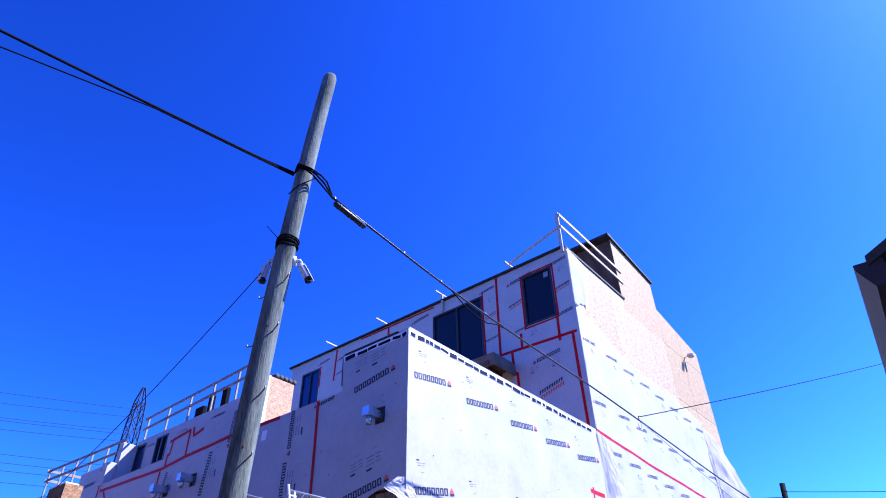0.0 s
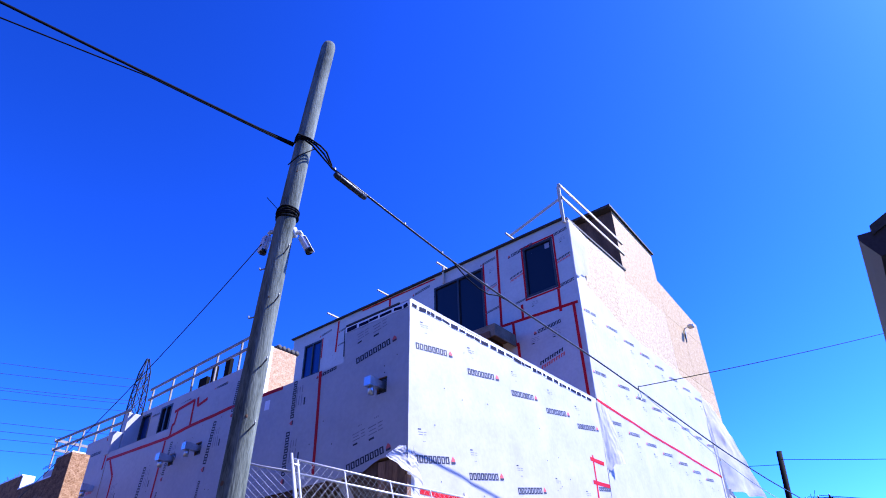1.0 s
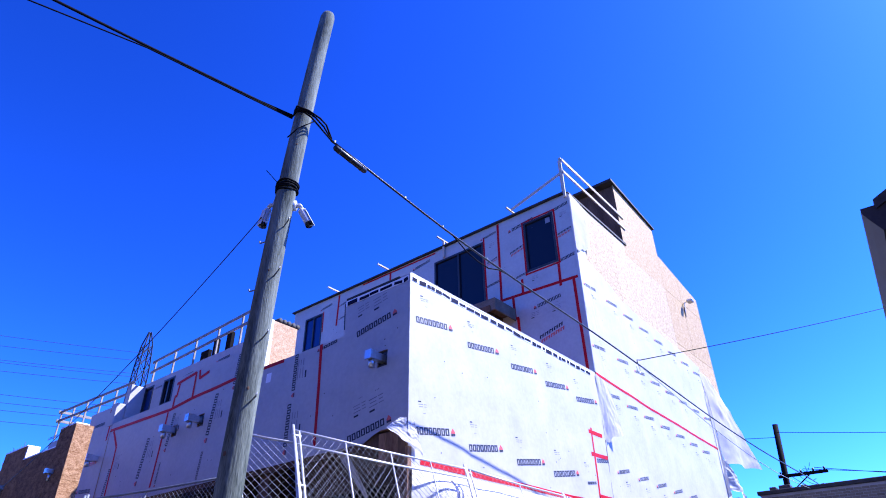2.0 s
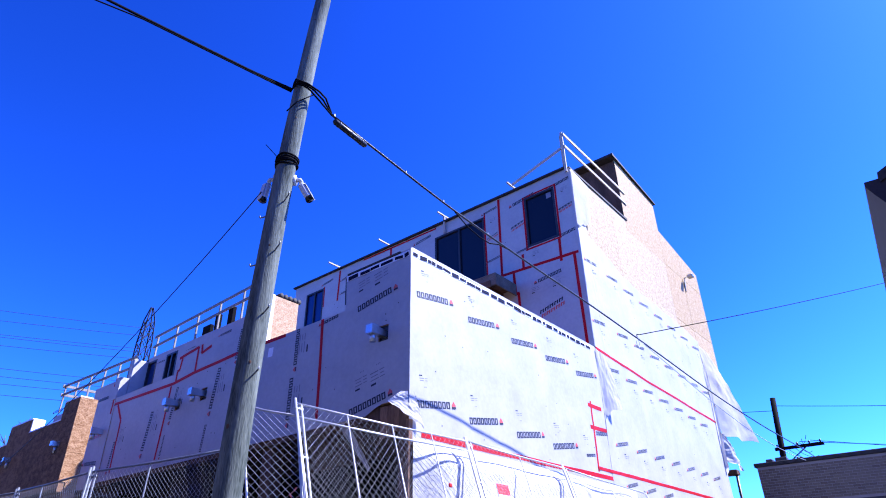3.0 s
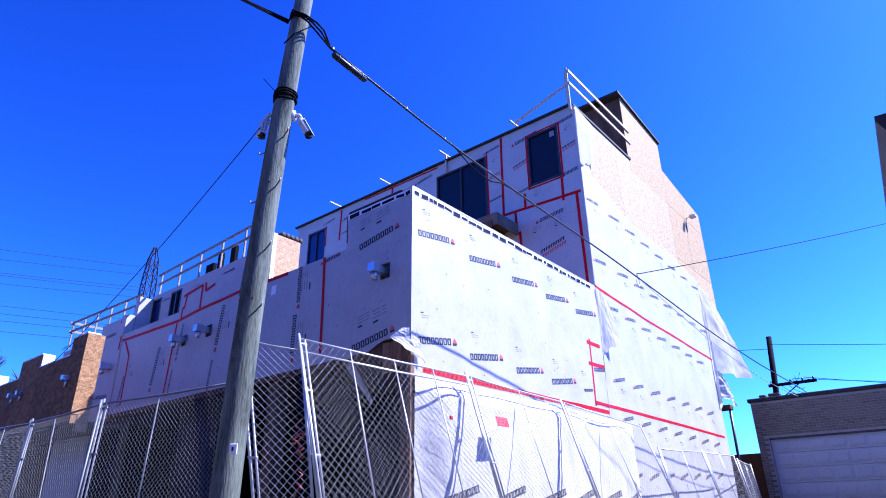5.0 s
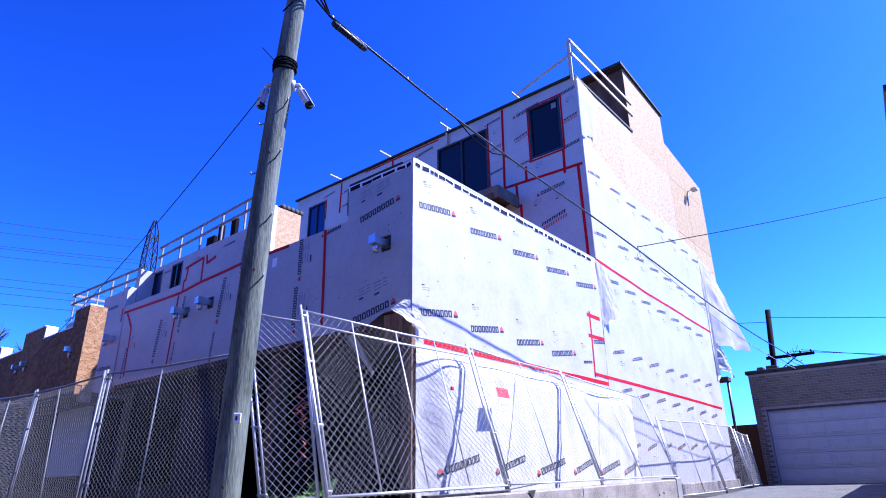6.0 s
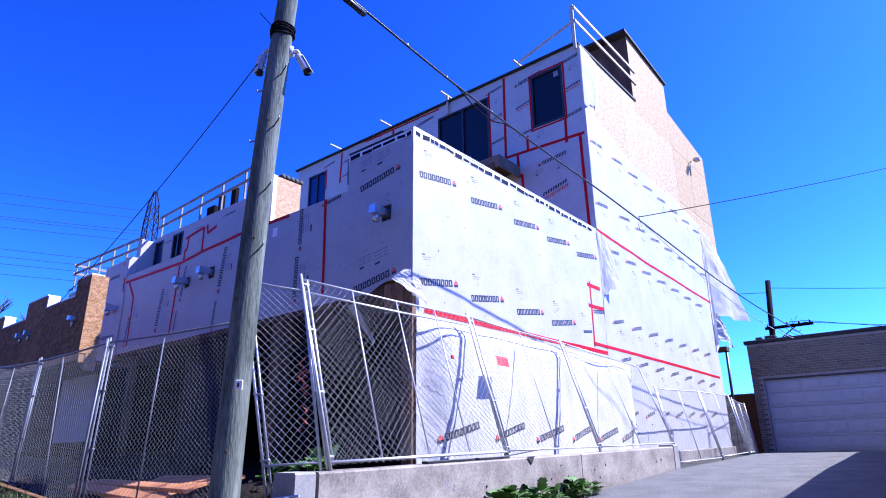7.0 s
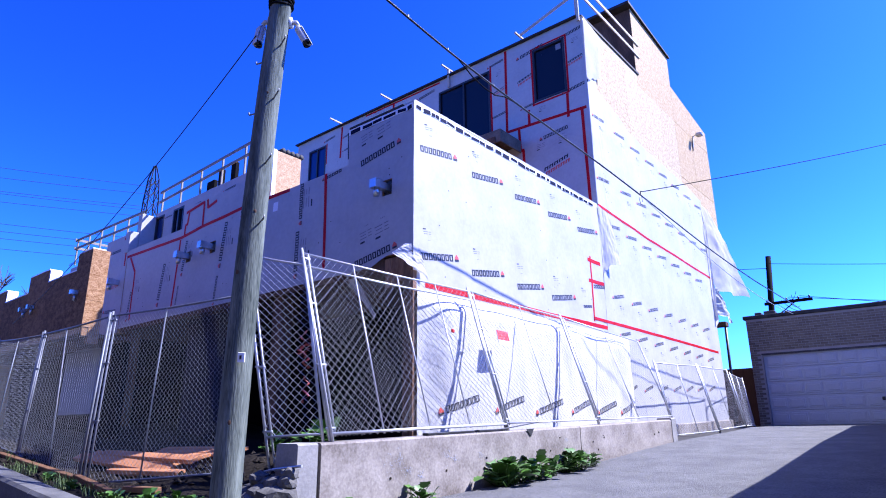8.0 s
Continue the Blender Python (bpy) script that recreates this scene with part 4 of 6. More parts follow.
for z in (3.36, 3.93, 4.57, 5.13):
    step_peg(z, 0.8, 0.58, 0.125)
for z in (4.5, 5.05):
    step_peg(z, 4.1, 4.2, 0.13)
for k in range(6):
    z = 5.61 + 0.017 * k
    rr = pole_radius(z) + 0.005 + 0.004 * (k % 3)
    part("cable_wrap", Soup(smooth=True).tube([on_pole(z) + Vector((rr * math.cos(t), rr * math.sin(t), 0.014 * math.sin(t + 1.7 * k) + 0.006 * math.sin(t * 3 + k))) for t in [i * math.pi / 10 for i in range(21)]], 0.0105, 6), RUBBER, pole, "black cable wound round the pole")
tag = Soup().box(-0.03, -0.006, -0.04, 0.03, 0.006, 0.04, Matrix.Translation(on_pole(2.22) - BACK * (pole_radius(2.22) + 0.004) + RIGHT * 0.06) @ Matrix.Rotation(math.atan2(BACK.y, BACK.x) - math.pi / 2, 4, 'Z'), 0.004)
plate = part("tag_plate", tag, SIGN_WHITE, pole, "small white metal tag")
part("tag_mark", Soup().box(-0.012, -0.003, -0.016, 0.004, 0.003, 0.016, Matrix.Translation(on_pole(2.22) - BACK * (pole_radius(2.22) + 0.012) + RIGHT * 0.06) @ Matrix.Rotation(math.atan2(BACK.y, BACK.x) - math.pi / 2, 4, 'Z')), DARK_METAL, plate)


for z, a, r in ((2.93, -0.55, 0.022), (3.47, 0.35, 0.016), (1.72, 0.1, 0.018), (4.62, 0.2, 0.013), (6.2, 0.3, 0.014), (7.1, 0.1, 0.015), (7.75, -0.1, 0.013)):
    out = (-BACK * math.cos(a) + RIGHT * math.sin(a)).normalized()
    c = on_pole(z) + out * pole_radius(z)
    side = Vector((0, 0, 1)).cross(out)
    k = Soup(smooth=True)
    ring = [c + (side * math.cos(i * 0.6283) + Vector((0, 0, 1.5)) * math.sin(i * 0.6283)) * r - out * 0.004 for i in range(10)]
    k.add(ring + [c + out * 0.006], [(i, (i + 1) % 10, 10) for i in range(10)])
    part("knot", k, LUMBER_DARK, pole, "dark knot in the pole")

# ---------------------------------------------------------------- security cameras on the pole
def security_camera(z, side, back, aim, name="security_camera"):
    c = on_pole(z)
    root = c + RIGHT * side * (pole_radius(z)) + BACK * back
    t = thing(name, "white bullet security camera on a bracket on the pole", "security camera", group="pole cameras")
    part("base_plate", Soup(smooth=True).tube([root - RIGHT * side * 0.03, root + RIGHT * side * 0.02], 0.055, 14), WHITE_PLASTIC, t)
    knee = root + RIGHT * side * 0.075 - Vector((0, 0, 0.03))
    part("arm", Soup(smooth=True).tube([root, root + RIGHT * side * 0.06, knee], 0.024, 10), WHITE_PLASTIC, t)
    d = Vector(aim).normalized()
    m = Matrix.Translation(knee + d * 0.12 - Vector((0, 0, 0.02))) @ d.to_track_quat('Y', 'Z').to_matrix().to_4x4()
    part("housing", Soup(smooth=True).tube([m @ Vector((0, y, 0)) for y in (-0.115, -0.112, -0.1, 0.1, 0.108)], 0.04, 16, radii=[0.02, 0.03, 0.04, 0.041, 0.039]), WHITE_PLASTIC, t)
    part("visor", Soup().box(-0.034, -0.09, 0.036, 0.034, 0.122, 0.044, m, 0.003), WHITE_PLASTIC, t)
    part("front_glass", Soup(smooth=True).tube([m @ Vector((0, y, 0)) for y in (0.085, 0.116)], 0.0425, 16), LENS_GLASS, t, "black front window")
    return t


security_camera(5.46, 1, 0.03, (0.34, 0.2, -0.72))
security_camera(5.5, -1, 0.07, (0.0, -0.16, -0.9))

# ---------------------------------------------------------------- overhead cables
ATT = on_pole(6.68) - BACK * 0.0 + RIGHT * 0.0


def cable(name, pts, r, label, mat=RUBBER, group=""):
    return single(Soup(smooth=True).tube(pts, r, 6), name, mat, label, "cable", group)


RUN = [Vector(p) for p in ((1.365, -2.84, 6.495), (1.36, -2.1, 6.42), (1.335, -0.6, 6.305), (1.335, 1.22, 6.225), (1.42, 3.38, 6.08), (1.54, 5.5, 5.85), (1.6, 8.5, 5.63), (1.66, 11.5, 5.5), (1.7, 14.0, 5.47), (1.72, 17.0, 5.46), (1.76, 21.5, 5.24))]


def along(pts, y):
    """Smooth run through the hanging points."""
    i = max(k for k in range(len(pts) - 1) if pts[k].y <= y + 1e-6)
    p, q = pts[i], pts[i + 1]
    t = (y - p.y) / (q.y - p.y)
    a = (q - pts[max(i - 1, 0)]) / (q.y - pts[max(i - 1, 0)].y) * (q.y - p.y)
    b = (pts[min(i + 2, len(pts) - 1)] - p) / (pts[min(i + 2, len(pts) - 1)].y - p.y) * (q.y - p.y)
    return p * (2 * t ** 3 - 3 * t ** 2 + 1) + a * (t ** 3 - 2 * t ** 2 + t) + q * (3 * t ** 2 - 2 * t ** 3) + b * (t ** 3 - t ** 2)


main = [along(RUN, -2.84 + 24.3 * k / 48) for k in range(49)]
cable("cable", main, 0.0145, "thick black overhead cable bundle", SHEATH, group="overhead cables")
cable("cable", [p + Vector((0.0, 0.01, 0.015)) for i, p in enumerate(main)], 0.005, "thin black messenger wire above the cable", group="overhead cables")
LEFT_END = Vector((-5.5, -34.5, 9.9))
lft = sag(ATT + Vector((-0.12, -0.06, 0.03)), LEFT_END, 0.6, 60)
cable("cable", lft, 0.0125, "thick black overhead cable bundle", group="overhead cables")
cable("cable", [p + Vector((0, 0, 0.015)) for i, p in enumerate(lft)], 0.005, "thin black messenger wire above the cable", group="overhead cables")
low = [p - Vector((0, 0, 0.018 + 0.17 * max(0.0, i - 3) / 2.6 * math.exp(-max(0, i - 6) / 8))) for i, p in enumerate(lft)]
cable("cable", low, 0.0075, "black overhead cable below the bundle", group="overhead cables")
# bypass round the pole
for k in range(3):
    a, b_ = lft[0] + Vector((0, 0, 0.015 * k)), main[0] + Vector((0, 0, 0.012 * k))
    m1 = ATT - BACK * (0.13 + 0.015 * k) - RIGHT * 0.04 + Vector((0, 0, 0.02 * k - 0.02))
    m2 = ATT - BACK * 0.11 + RIGHT * (0.12 + 0.05 * k) + Vector((0, 0, -0.1 - 0.01 * k))
    m3 = m2.lerp(b_, 0.5) + Vector((0, 0, 0.03 * k))
    cable("cable", [lft[1], a, a.lerp(m1, 0.6), m1, m1.lerp(m2, 0.5) + Vector((0, 0, 0.025)), m2, m3, m3.lerp(b_, 0.5), b_], 0.011, "black cable looped round the pole", group="overhead cables")
cable("cable", [ATT + RIGHT * 0.16 - BACK * 0.05 + Vector((0, 0, -0.1)), ATT - BACK * 0.15 + Vector((0, 0, -0.3)), ATT - RIGHT * 0.1 - BACK * 0.14 + Vector((0, 0, -0.42))], 0.007, "thin black cable slung across the pole")
# splice case
sp = thing("splice_case", "long black cable splice case under the cable", "splice case")
dn = Vector((0, 0, -0.055))
pa, pb = main[0].lerp(main[1], 0.1) + dn, main[1].lerp(main[2], 0.1) + dn
part("body", Soup(smooth=True).tube([pa, pa.lerp(pb, 0.04), pa.lerp(pb, 0.96), pb], 0.036, 12, radii=[0.022, 0.036, 0.036, 0.022]), SHEATH, sp)
for k in (0.15, 0.5, 0.85):
    part("strap", Soup(smooth=True).tube([pa.lerp(pb, k - 0.02), pa.lerp(pb, k + 0.02)], 0.039, 12), DARK_METAL, sp)
for k, e in ((0, 0.1), (2, 0.5), (4, 0.0), (6, 0.0)):
    c = main[k].lerp(main[k + 1], e) + Vector((0, 0, 0.03))
    single(Soup().box(-0.008, -0.012, -0.03, 0.008, 0.012, 0.01, Matrix.Translation(c), 0.003), "cable_clip", GALV_SHADE, "small metal clip on the overhead cable", "clip", "cable clips")
# slack loop hanging below the bundle
lp = [main[4].lerp(main[5], 0.4), main[5] + Vector((0.02, 0, -0.13)), main[5].lerp(main[6], 0.5) + Vector((0.03, 0, -0.17)), main[6] + Vector((0.02, 0, -0.15)), main[6].lerp(main[7], 0.5) + Vector((0.01, 0, -0.05)), main[7].lerp(main[8], 0.1)]
cable("cable", lp, 0.009, "slack black cable loop under the bundle", group="overhead cables")
# thin wires: second drop under the bundle, service wire to the right, camera lead to the left
J = along(RUN, 4.75)
cable("wire", [J, J + Vector((0.0, 0.0, 0.08))] + sag(J + Vector((0.02, 0.1, 0.1)), (5.86, 15.0, 9.62), 0.05, 20), 0.009, "thin dark service wire across the driveway", group="thin wires")
ringpts = [J + Vector((0, 0.07 * math.sin(t), -0.1 + 0.08 * math.cos(t))) for t in [i * math.pi / 8 for i in range(17)]]
cable("wire", ringpts, 0.006, "small pale coil of wire on the cable", GALV_DULL)
cable("wire", [p - Vector((0, 0, 0.4 * math.sin(math.pi * i / 33))) for i, p in enumerate(main[15:])], 0.008, "thin wire slung below the bundle", GALV_DULL, group="thin wires")
cl_start = on_pole(5.3) - RIGHT * 0.2
cable("wire", sag(cl_start, (-6.9, -2.75, 3.5), 0.22, 40), 0.0055, "thin dark wire along the street", SHEATH, group="thin wires")
cable("wire", [on_pole(5.75) - RIGHT * 0.12, on_pole(5.86) - RIGHT * 0.26 + Vector((0, 0, 0.05))], 0.004, "short loose wire end on the pole")

# far pole with a crossarm
fp = thing("utility_pole", "distant wooden utility pole with a crossarm, coloured black as if backlit", "utility pole")
# wood given cable black: its backlit shade is in the colour
part("shaft", Soup(smooth=True).tube([(-0.75, 23, 1.5), (-0.16, 23, 8.85)], 0.12, 12, radii=[0.14, 0.11]), RUBBER, fp)
part("crossarm", Soup().box(-0.56, 22.82, 6.7, 1.26, 22.92, 6.82, bevel=0.01), RUBBER, fp)
part("brace", Soup().tube([(-0.14, 22.87, 6.2), (0.6, 22.87, 6.72)], 0.025, 6), DARK_METAL, fp)
for x in (-0.45, 0.3, 0.75, 1.15):
    part("insulator", Soup(smooth=True).tube([(x, 22.87, 6.82), (x, 22.87, 6.93)], 0.035, 8), DARK_METAL, fp)
for k, (dz, x2) in enumerate(((2.2, 40), (-0.3, 40), (-0.25, 40))):
    cable("wire", sag((-0.15 if k == 0 else 0.4 * k, 22.9, 8.5 if k == 0 else 6.95), (12, 23 + 3 * k, 6.6 if k == 0 else 5.6), 0.1, 20), 0.012, "distant dark overhead wire in the sky", group="distant wires")
cable("wire", sag((-0.2, 22.9, 8.3), (-45, 26, 16.3), 0.5, 20), 0.012, "distant dark overhead wire in the sky", group="distant wires")
for k in range(5):
    cable("wire", sag((-0.1 + 0.2 * k, 22.9, 6.75 + 0.1 * k), (1.2 - 0.2 * k, 22.7, 6.1 + 0.2 * k), 0.2, 8), 0.010, "tangled service drop at the far pole", group="distant wires")

# ---------------------------------------------------------------- temporary fence
def fence_panel(b0, b1, t0, t1, mids=2, label="galvanised chain-link temporary fence panel", leg0=0.0, double=True, mat=GALV_DULL, pitch=0.049, rad=0.0018, stays=()):
    b0, b1, t0, t1 = Vector(b0), Vector(b1), Vector(t0), Vector(t1)
    def at(u, v):
        return b0.lerp(b1, u).lerp(t0.lerp(t1, u), v)
    f = thing("temporary_fence", label, "fence", group="temporary fence")
    width, tall = (b1 - b0).length, (t0 - b0).length
    for u in (0.0, 1.0):
        low = -0.04 - (leg0 / tall if u == 0 else 0)
        part("post", Soup(smooth=True).tube([at(u, low), at(u, 1.03)], 0.0155, 9), mat, f)
    if double:
        d = 0.075 / width
        part("post", Soup(smooth=True).tube([at(d, -leg0 / tall), at(d, 1.0)], 0.0125, 8), mat, f)
        for v in (0.04, 0.36, 0.7, 0.97):
            part("clamp", Soup(smooth=True).tube([at(-0.3 * d, v), at(1.25 * d, v)], 0.0145, 6), mat, f)
    for low, high in stays or [((k + 1) / (mids + 1),) * 2 for k in range(mids)]:
        part("stay", Soup(smooth=True).tube([at(low, 0.0), at(high, 1.0)], 0.009, 7), mat, f)
    part("rail", Soup(smooth=True).tube([at(0, 1.0), at(0.5, 1.0) - Vector((0, 0, 0.012)), at(1, 1.0)], 0.0125, 9), mat, f)
    part("rail", Soup(smooth=True).tube([at(0, 0.015), at(1, 0.015)], 0.0125, 9), mat, f)
    nrm = (b1 - b0).cross(t0 - b0).normalized()
    n, m = int(width / pitch), int(tall / pitch)
    s = Soup()
    e1 = (b1 - b0).normalized() * rad
    for i in range(n + 1):
        pts = []
        for j in range(m + 1):
            u = (i + (0.27 if (j + i) % 2 else -0.27) * 2 * 0.93) / n
            p = at(min(max(u, 0), 1), j / m)
            pts.append(p + nrm * (0.004 if (j % 2) else -0.004) + nrm * 0.012 * noise.noise(Vector((p.y * 1.5 + p.x, p.z * 1.5, 3))))
        base = len(s.v)
        for p in pts:
            s.v += [tuple(p + e1), tuple(p - e1 * 0.5 + nrm * rad * 0.9), tuple(p - e1 * 0.5 - nrm * rad * 0.9)]
        for j in range(m):
            for k in range(3):
                l = (k + 1) % 3
                s.f.append((base + 3 * j + k, base + 3 * j + l, base + 3 * j + 3 + l, base + 3 * j + 3 + k))
    tagged(part("chain_link", s, GALV if mat is GALV_DULL else GALV_WIRE, f, "diamond wire mesh"), kind="stuff")
    return f


PY = [-2.1, 0.92, 3.6, 6.93]
PZ = [1.60, 1.71, 1.78, 1.88]
PTOP = [3.55, 3.61, 3.58, 3.48]
for k in range(3):
    fence_panel((0.85, PY[k], PZ[k]), (0.85, PY[k + 1] - 0.03, PZ[k + 1]), (0.27, PY[k] + 0.0, PTOP[k]), (0.27, PY[k + 1] - 0.03, PTOP[k + 1]), (3, 1, 1)[k], rad=(0.0023, 0.0019, 0.0019)[k], pitch=0.049)
fence_panel((0.88, -2.09, 1.60), (0.88, 0.9, 1.70), (0.31, -2.09, 3.40), (0.31, 0.9, 3.47), 0, double=False, rad=0.0014, pitch=0.053)
fence_panel((0.85, 6.98, 1.5), (0.85, 9.85, 1.58), (0.6, 6.85, 3.0), (0.6, 9.5, 3.12), 1)
fence_panel((0.85, 9.9, 1.6), (0.8, 12.3, 1.7), (0.6, 9.55, 3.12), (0.55, 12.1, 3.2), 1)
fence_panel((0.8, 12.4, 1.7), (0.45, 14.6, 1.72), (0.6, 12.2, 3.1), (0.3, 14.5, 3.1), 1)
fence_panel((0.117, -2.30, 1.567), (0.80, -2.14, 1.60), (-0.56, -2.3, 3.66), (0.27, -2.06, 3.42), 0, leg0=0.33, pitch=0.049, rad=0.0026)
fence_panel((-2.12, -3.12, 1.08), (0.05, -2.5, 1.25), (-2.28, -2.98, 3.04), (-0.3, -2.45, 3.1), leg0=0.05, pitch=0.031, rad=0.0019, mat=GALV_SHADE, stays=((0.39, 0.45),))
fence_panel((-4.35, -3.12, 1.36), (-2.18, -3.14, 1.1), (-4.63, -2.95, 3.06), (-2.36, -2.98, 3.04), rad=0.0015, pitch=0.029, mat=GALV_SHADE, stays=((0.56, 0.39),))
fence_panel((-7.1, -3.0, 1.6), (-4.41, -3.1, 1.37), (-7.1, -2.85, 3.2), (-4.69, -2.95, 3.05), 1, rad=0.0016, pitch=0.031, mat=GALV_SHADE)
fence_panel((-9.8, -2.9, 1.75), (-7.15, -3.0, 1.6), (-9.8, -2.75, 3.4), (-7.15, -2.85, 3.2), 1, rad=0.0016, pitch=0.031, mat=GALV_SHADE)
single(Soup().tube([(-0.26, -2.26, 1.185), (0.06, -2.345, 1.255), (0.64, -2.565, 1.318), (1.1, -2.6, 1.362)], 0.013, 6), "fence_foot", GALV_DULL, "long dull steel fence foot bar on the rubble", "fence foot")
ob = thing("warning_tape", "torn orange plastic tape hanging on the fence mesh", "tape")
for k, (x, z, ln) in enumerate(((0.18, 2.72, 0.3), (0.24, 2.5, 0.22), (0.3, 2.62, 0.12), (0.26, 2.22, 0.28), (0.14, 2.55, 0.1))):
    vs = []
    for j in range(9):
        c = Vector((x + 0.03 * math.sin(j * 1.9 + k), -1.95 + 0.03 * math.cos(j * 1.7 + k), z - ln * j / 8))
        e = Vector((0.014 * math.cos(j * 0.9 + k), 0.014 * math.sin(j * 0.9 + k), 0.004))
        vs += [c - e, c + e]
    part("strip", Soup(smooth=True).add(vs, [(2 * j, 2 * j + 1, 2 * j + 3, 2 * j + 2) for j in range(8)]), ORANGE_NET, ob)

# flat steel feet, a loose brace and a torn scrap on the wall top
for y0, y1 in ((-0.72, 0.15), (0.24, 0.86)):
    z = 1.545 + 0.155 * (y0 + 2.27) / 5.02
    single(Soup().box(0, 0, 0.004, 0.09, y1 - y0, 0.03, Matrix.Translation((0.82, y0, z)) @ Matrix.Rotation(0.031, 4, 'X'), 0.004), "fence_foot", DARK_METAL, "flat dark steel fence foot on the wall top", "fence foot", "fence feet")
single(Soup().tube([(0.9, 0.7, 1.66), (0.9, 1.64, 1.755)], 0.009, 6), "brace_rod", DARK_METAL, "thin dark rod leaning on the fence rail", "rod")
single(Soup().add([(x, y, z) for x in (0.957, 0.962) for y, z in ((1.23, 1.662), (1.42, 1.668), (1.34, 1.566))], [(0, 2, 1), (3, 4, 5), (0, 1, 4, 3), (1, 2, 5, 4), (2, 0, 3, 5)]), "membrane_scrap", CAP, "dark torn scrap hanging over the wall", "scrap")

# signs wired to the mesh, and a notice on the wrap
sg = thing("sign", "small white sign with a red printed field on the fence", "sign")
ms = Matrix.Translation((0.45, 1.50, 2.98)) @ Matrix.Rotation(radians(-15), 4, 'Y')
part("board", Soup().box(-0.004, -0.15, -0.13, 0.004, 0.15, 0.1, ms), SIGN_WHITE, sg)
part("red_field", Soup().box(0.004, -0.145, -0.05, 0.007, 0.145, 0.098, ms), SIGN_RED, sg)
for k in range(3):
    part("text_bar", Soup().box(0.007, -0.12, 0.065 - 0.045 * k, 0.009, 0.12 - 0.05 * k, 0.08 - 0.045 * k, ms), INK_RED, sg)
rib = Soup().box(0.5, 0.2, 2.9, 0.53, 0.26, 2.95, bevel=0.01)
single(rib, "ribbon", SIGN_RED, "red ribbon scrap tied to the fence", "ribbon")

# ---------------------------------------------------------------- vent ducts
def vent_duct(face, u, v, reach, size=0.11):
    d = thing("vent_duct", "square sheet metal vent duct with a round down spout", "duct", group="vent ducts")
    def P(du, dv, w):
        return face.o + face.a * (u + du) + Vector((0, 0, v + dv)) + face.n * w
    h = size / 2
    vs = [P(x, z, w) for w in (-0.1, reach) for x, z in ((-h, -h), (h, -h), (h, h), (-h, h))]
    part("body", Soup().add(vs, [(0, 1, 2, 3), (7, 6, 5, 4), (0, 4, 5, 1), (1, 5, 6, 2), (2, 6, 7, 3), (3, 7, 4, 0)]), DUCT, d)
    vs = [P(x, z, w) for w in (reach - 0.14, reach + 0.006) for x, z in ((-h - 0.012, -h - 0.012), (h + 0.012, -h - 0.012), (h + 0.012, h + 0.012), (-h - 0.012, h + 0.012))]
    part("elbow", Soup().add(vs, [(0, 1, 2, 3), (7, 6, 5, 4), (0, 4, 5, 1), (1, 5, 6, 2), (2, 6, 7, 3), (3, 7, 4, 0)]), DUCT, d)
    part("spout", Soup(smooth=True).tube([P(0, -h, reach - 0.08), P(0, -h - 0.13, reach - 0.08)], 0.42 * size, 14), DUCT, d)
    return d


for u, v in ((0.54, 5.17), (5.42, 5.2), (6.34, 5.17)):
    vent_duct(FRONT, u, v, 0.3)
vent_duct(NEXT, 9.58, 5.12, 0.28, 0.12)
NX = Face((0, -1.974, 0), (-1, 0, 0), (0, -1, 0), 0.001, 2)
for u, v in ((6.42, 4.10), (8.62, 4.12), (9.08, 4.12)):
    vent_duct(NX, u, v, 0.12, 0.055)
# black plates added in place of the shade inside the duct openings
for u, v in ((0.52, 5.17), (5.40, 5.2), (6.32, 5.17)):
    part("opening_shade_plate", Soup().box(-u - 0.12, 0.02, v - 0.14, -u + 0.12, 0.03, v + 0.14), DARK_METAL, building)

# ---------------------------------------------------------------- roof guard rails
def guard_rail(pts, tall, label, rails=(0.5, 1.0), posts=4, mat=LUMBER, thick=0.04):
    g = thing("guard_rail", label, "railing", group="roof guard rails")
    p, q = Vector(pts[0]), Vector(pts[1])
    d = (q - p)
    ang = math.atan2(d.y, d.x)
    flat = math.hypot(d.x, d.y)
    slope = math.atan2(d.z, flat)
    for k in range(posts):
        c = p.lerp(q, k / (posts - 1))
        part("post", Soup().box(-thick / 2, -0.02, -0.25, thick / 2, 0.02, tall, Matrix.Translation(c) @ Matrix.Rotation(ang, 4, 'Z'), 0.004), mat, g)
    for v in rails:
        m = Matrix.Translation(p + Vector((0, 0, tall * v))) @ Matrix.Rotation(ang, 4, 'Z') @ Matrix.Rotation(-slope, 4, 'Y')
        part("rail", Soup().box(-0.1, -0.045, -0.035, d.length + 0.1, -0.021, 0.035, m, 0.004), mat, g)
    return g


guard_rail(((-9.15, 0.6, 7.0), (-4.6, 0.6, 7.17)), 0.52, "pale timber guard rail along the roof edge", posts=6, thick=0.04, mat=LUMBER_DULL)
guard_rail(((-13.65, 0.35, 6.6), (-9.55, 0.35, 6.5)), 0.5, "pale timber guard rail on the next roof", posts=6, thick=0.035, mat=LUMBER_DULL)
guard_rail(((-13.65, 0.35, 6.6), (-13.65, 2.2, 6.6)), 0.5, "pale timber guard rail return", posts=3, thick=0.035, mat=LUMBER_DULL)
tr = thing("guard_rail", "pale timber guard rail at the roof corner with a diagonal brace", "railing", group="roof guard rails")
part("post", Soup().box(-0.07, 5.88, 11.2, 0.0, 5.925, 12.5, bevel=0.004), LUMBER, tr)
part("post", Soup().box(-0.12, 5.93, 11.45, -0.06, 5.99, 12.45, bevel=0.004), LUMBER, tr)
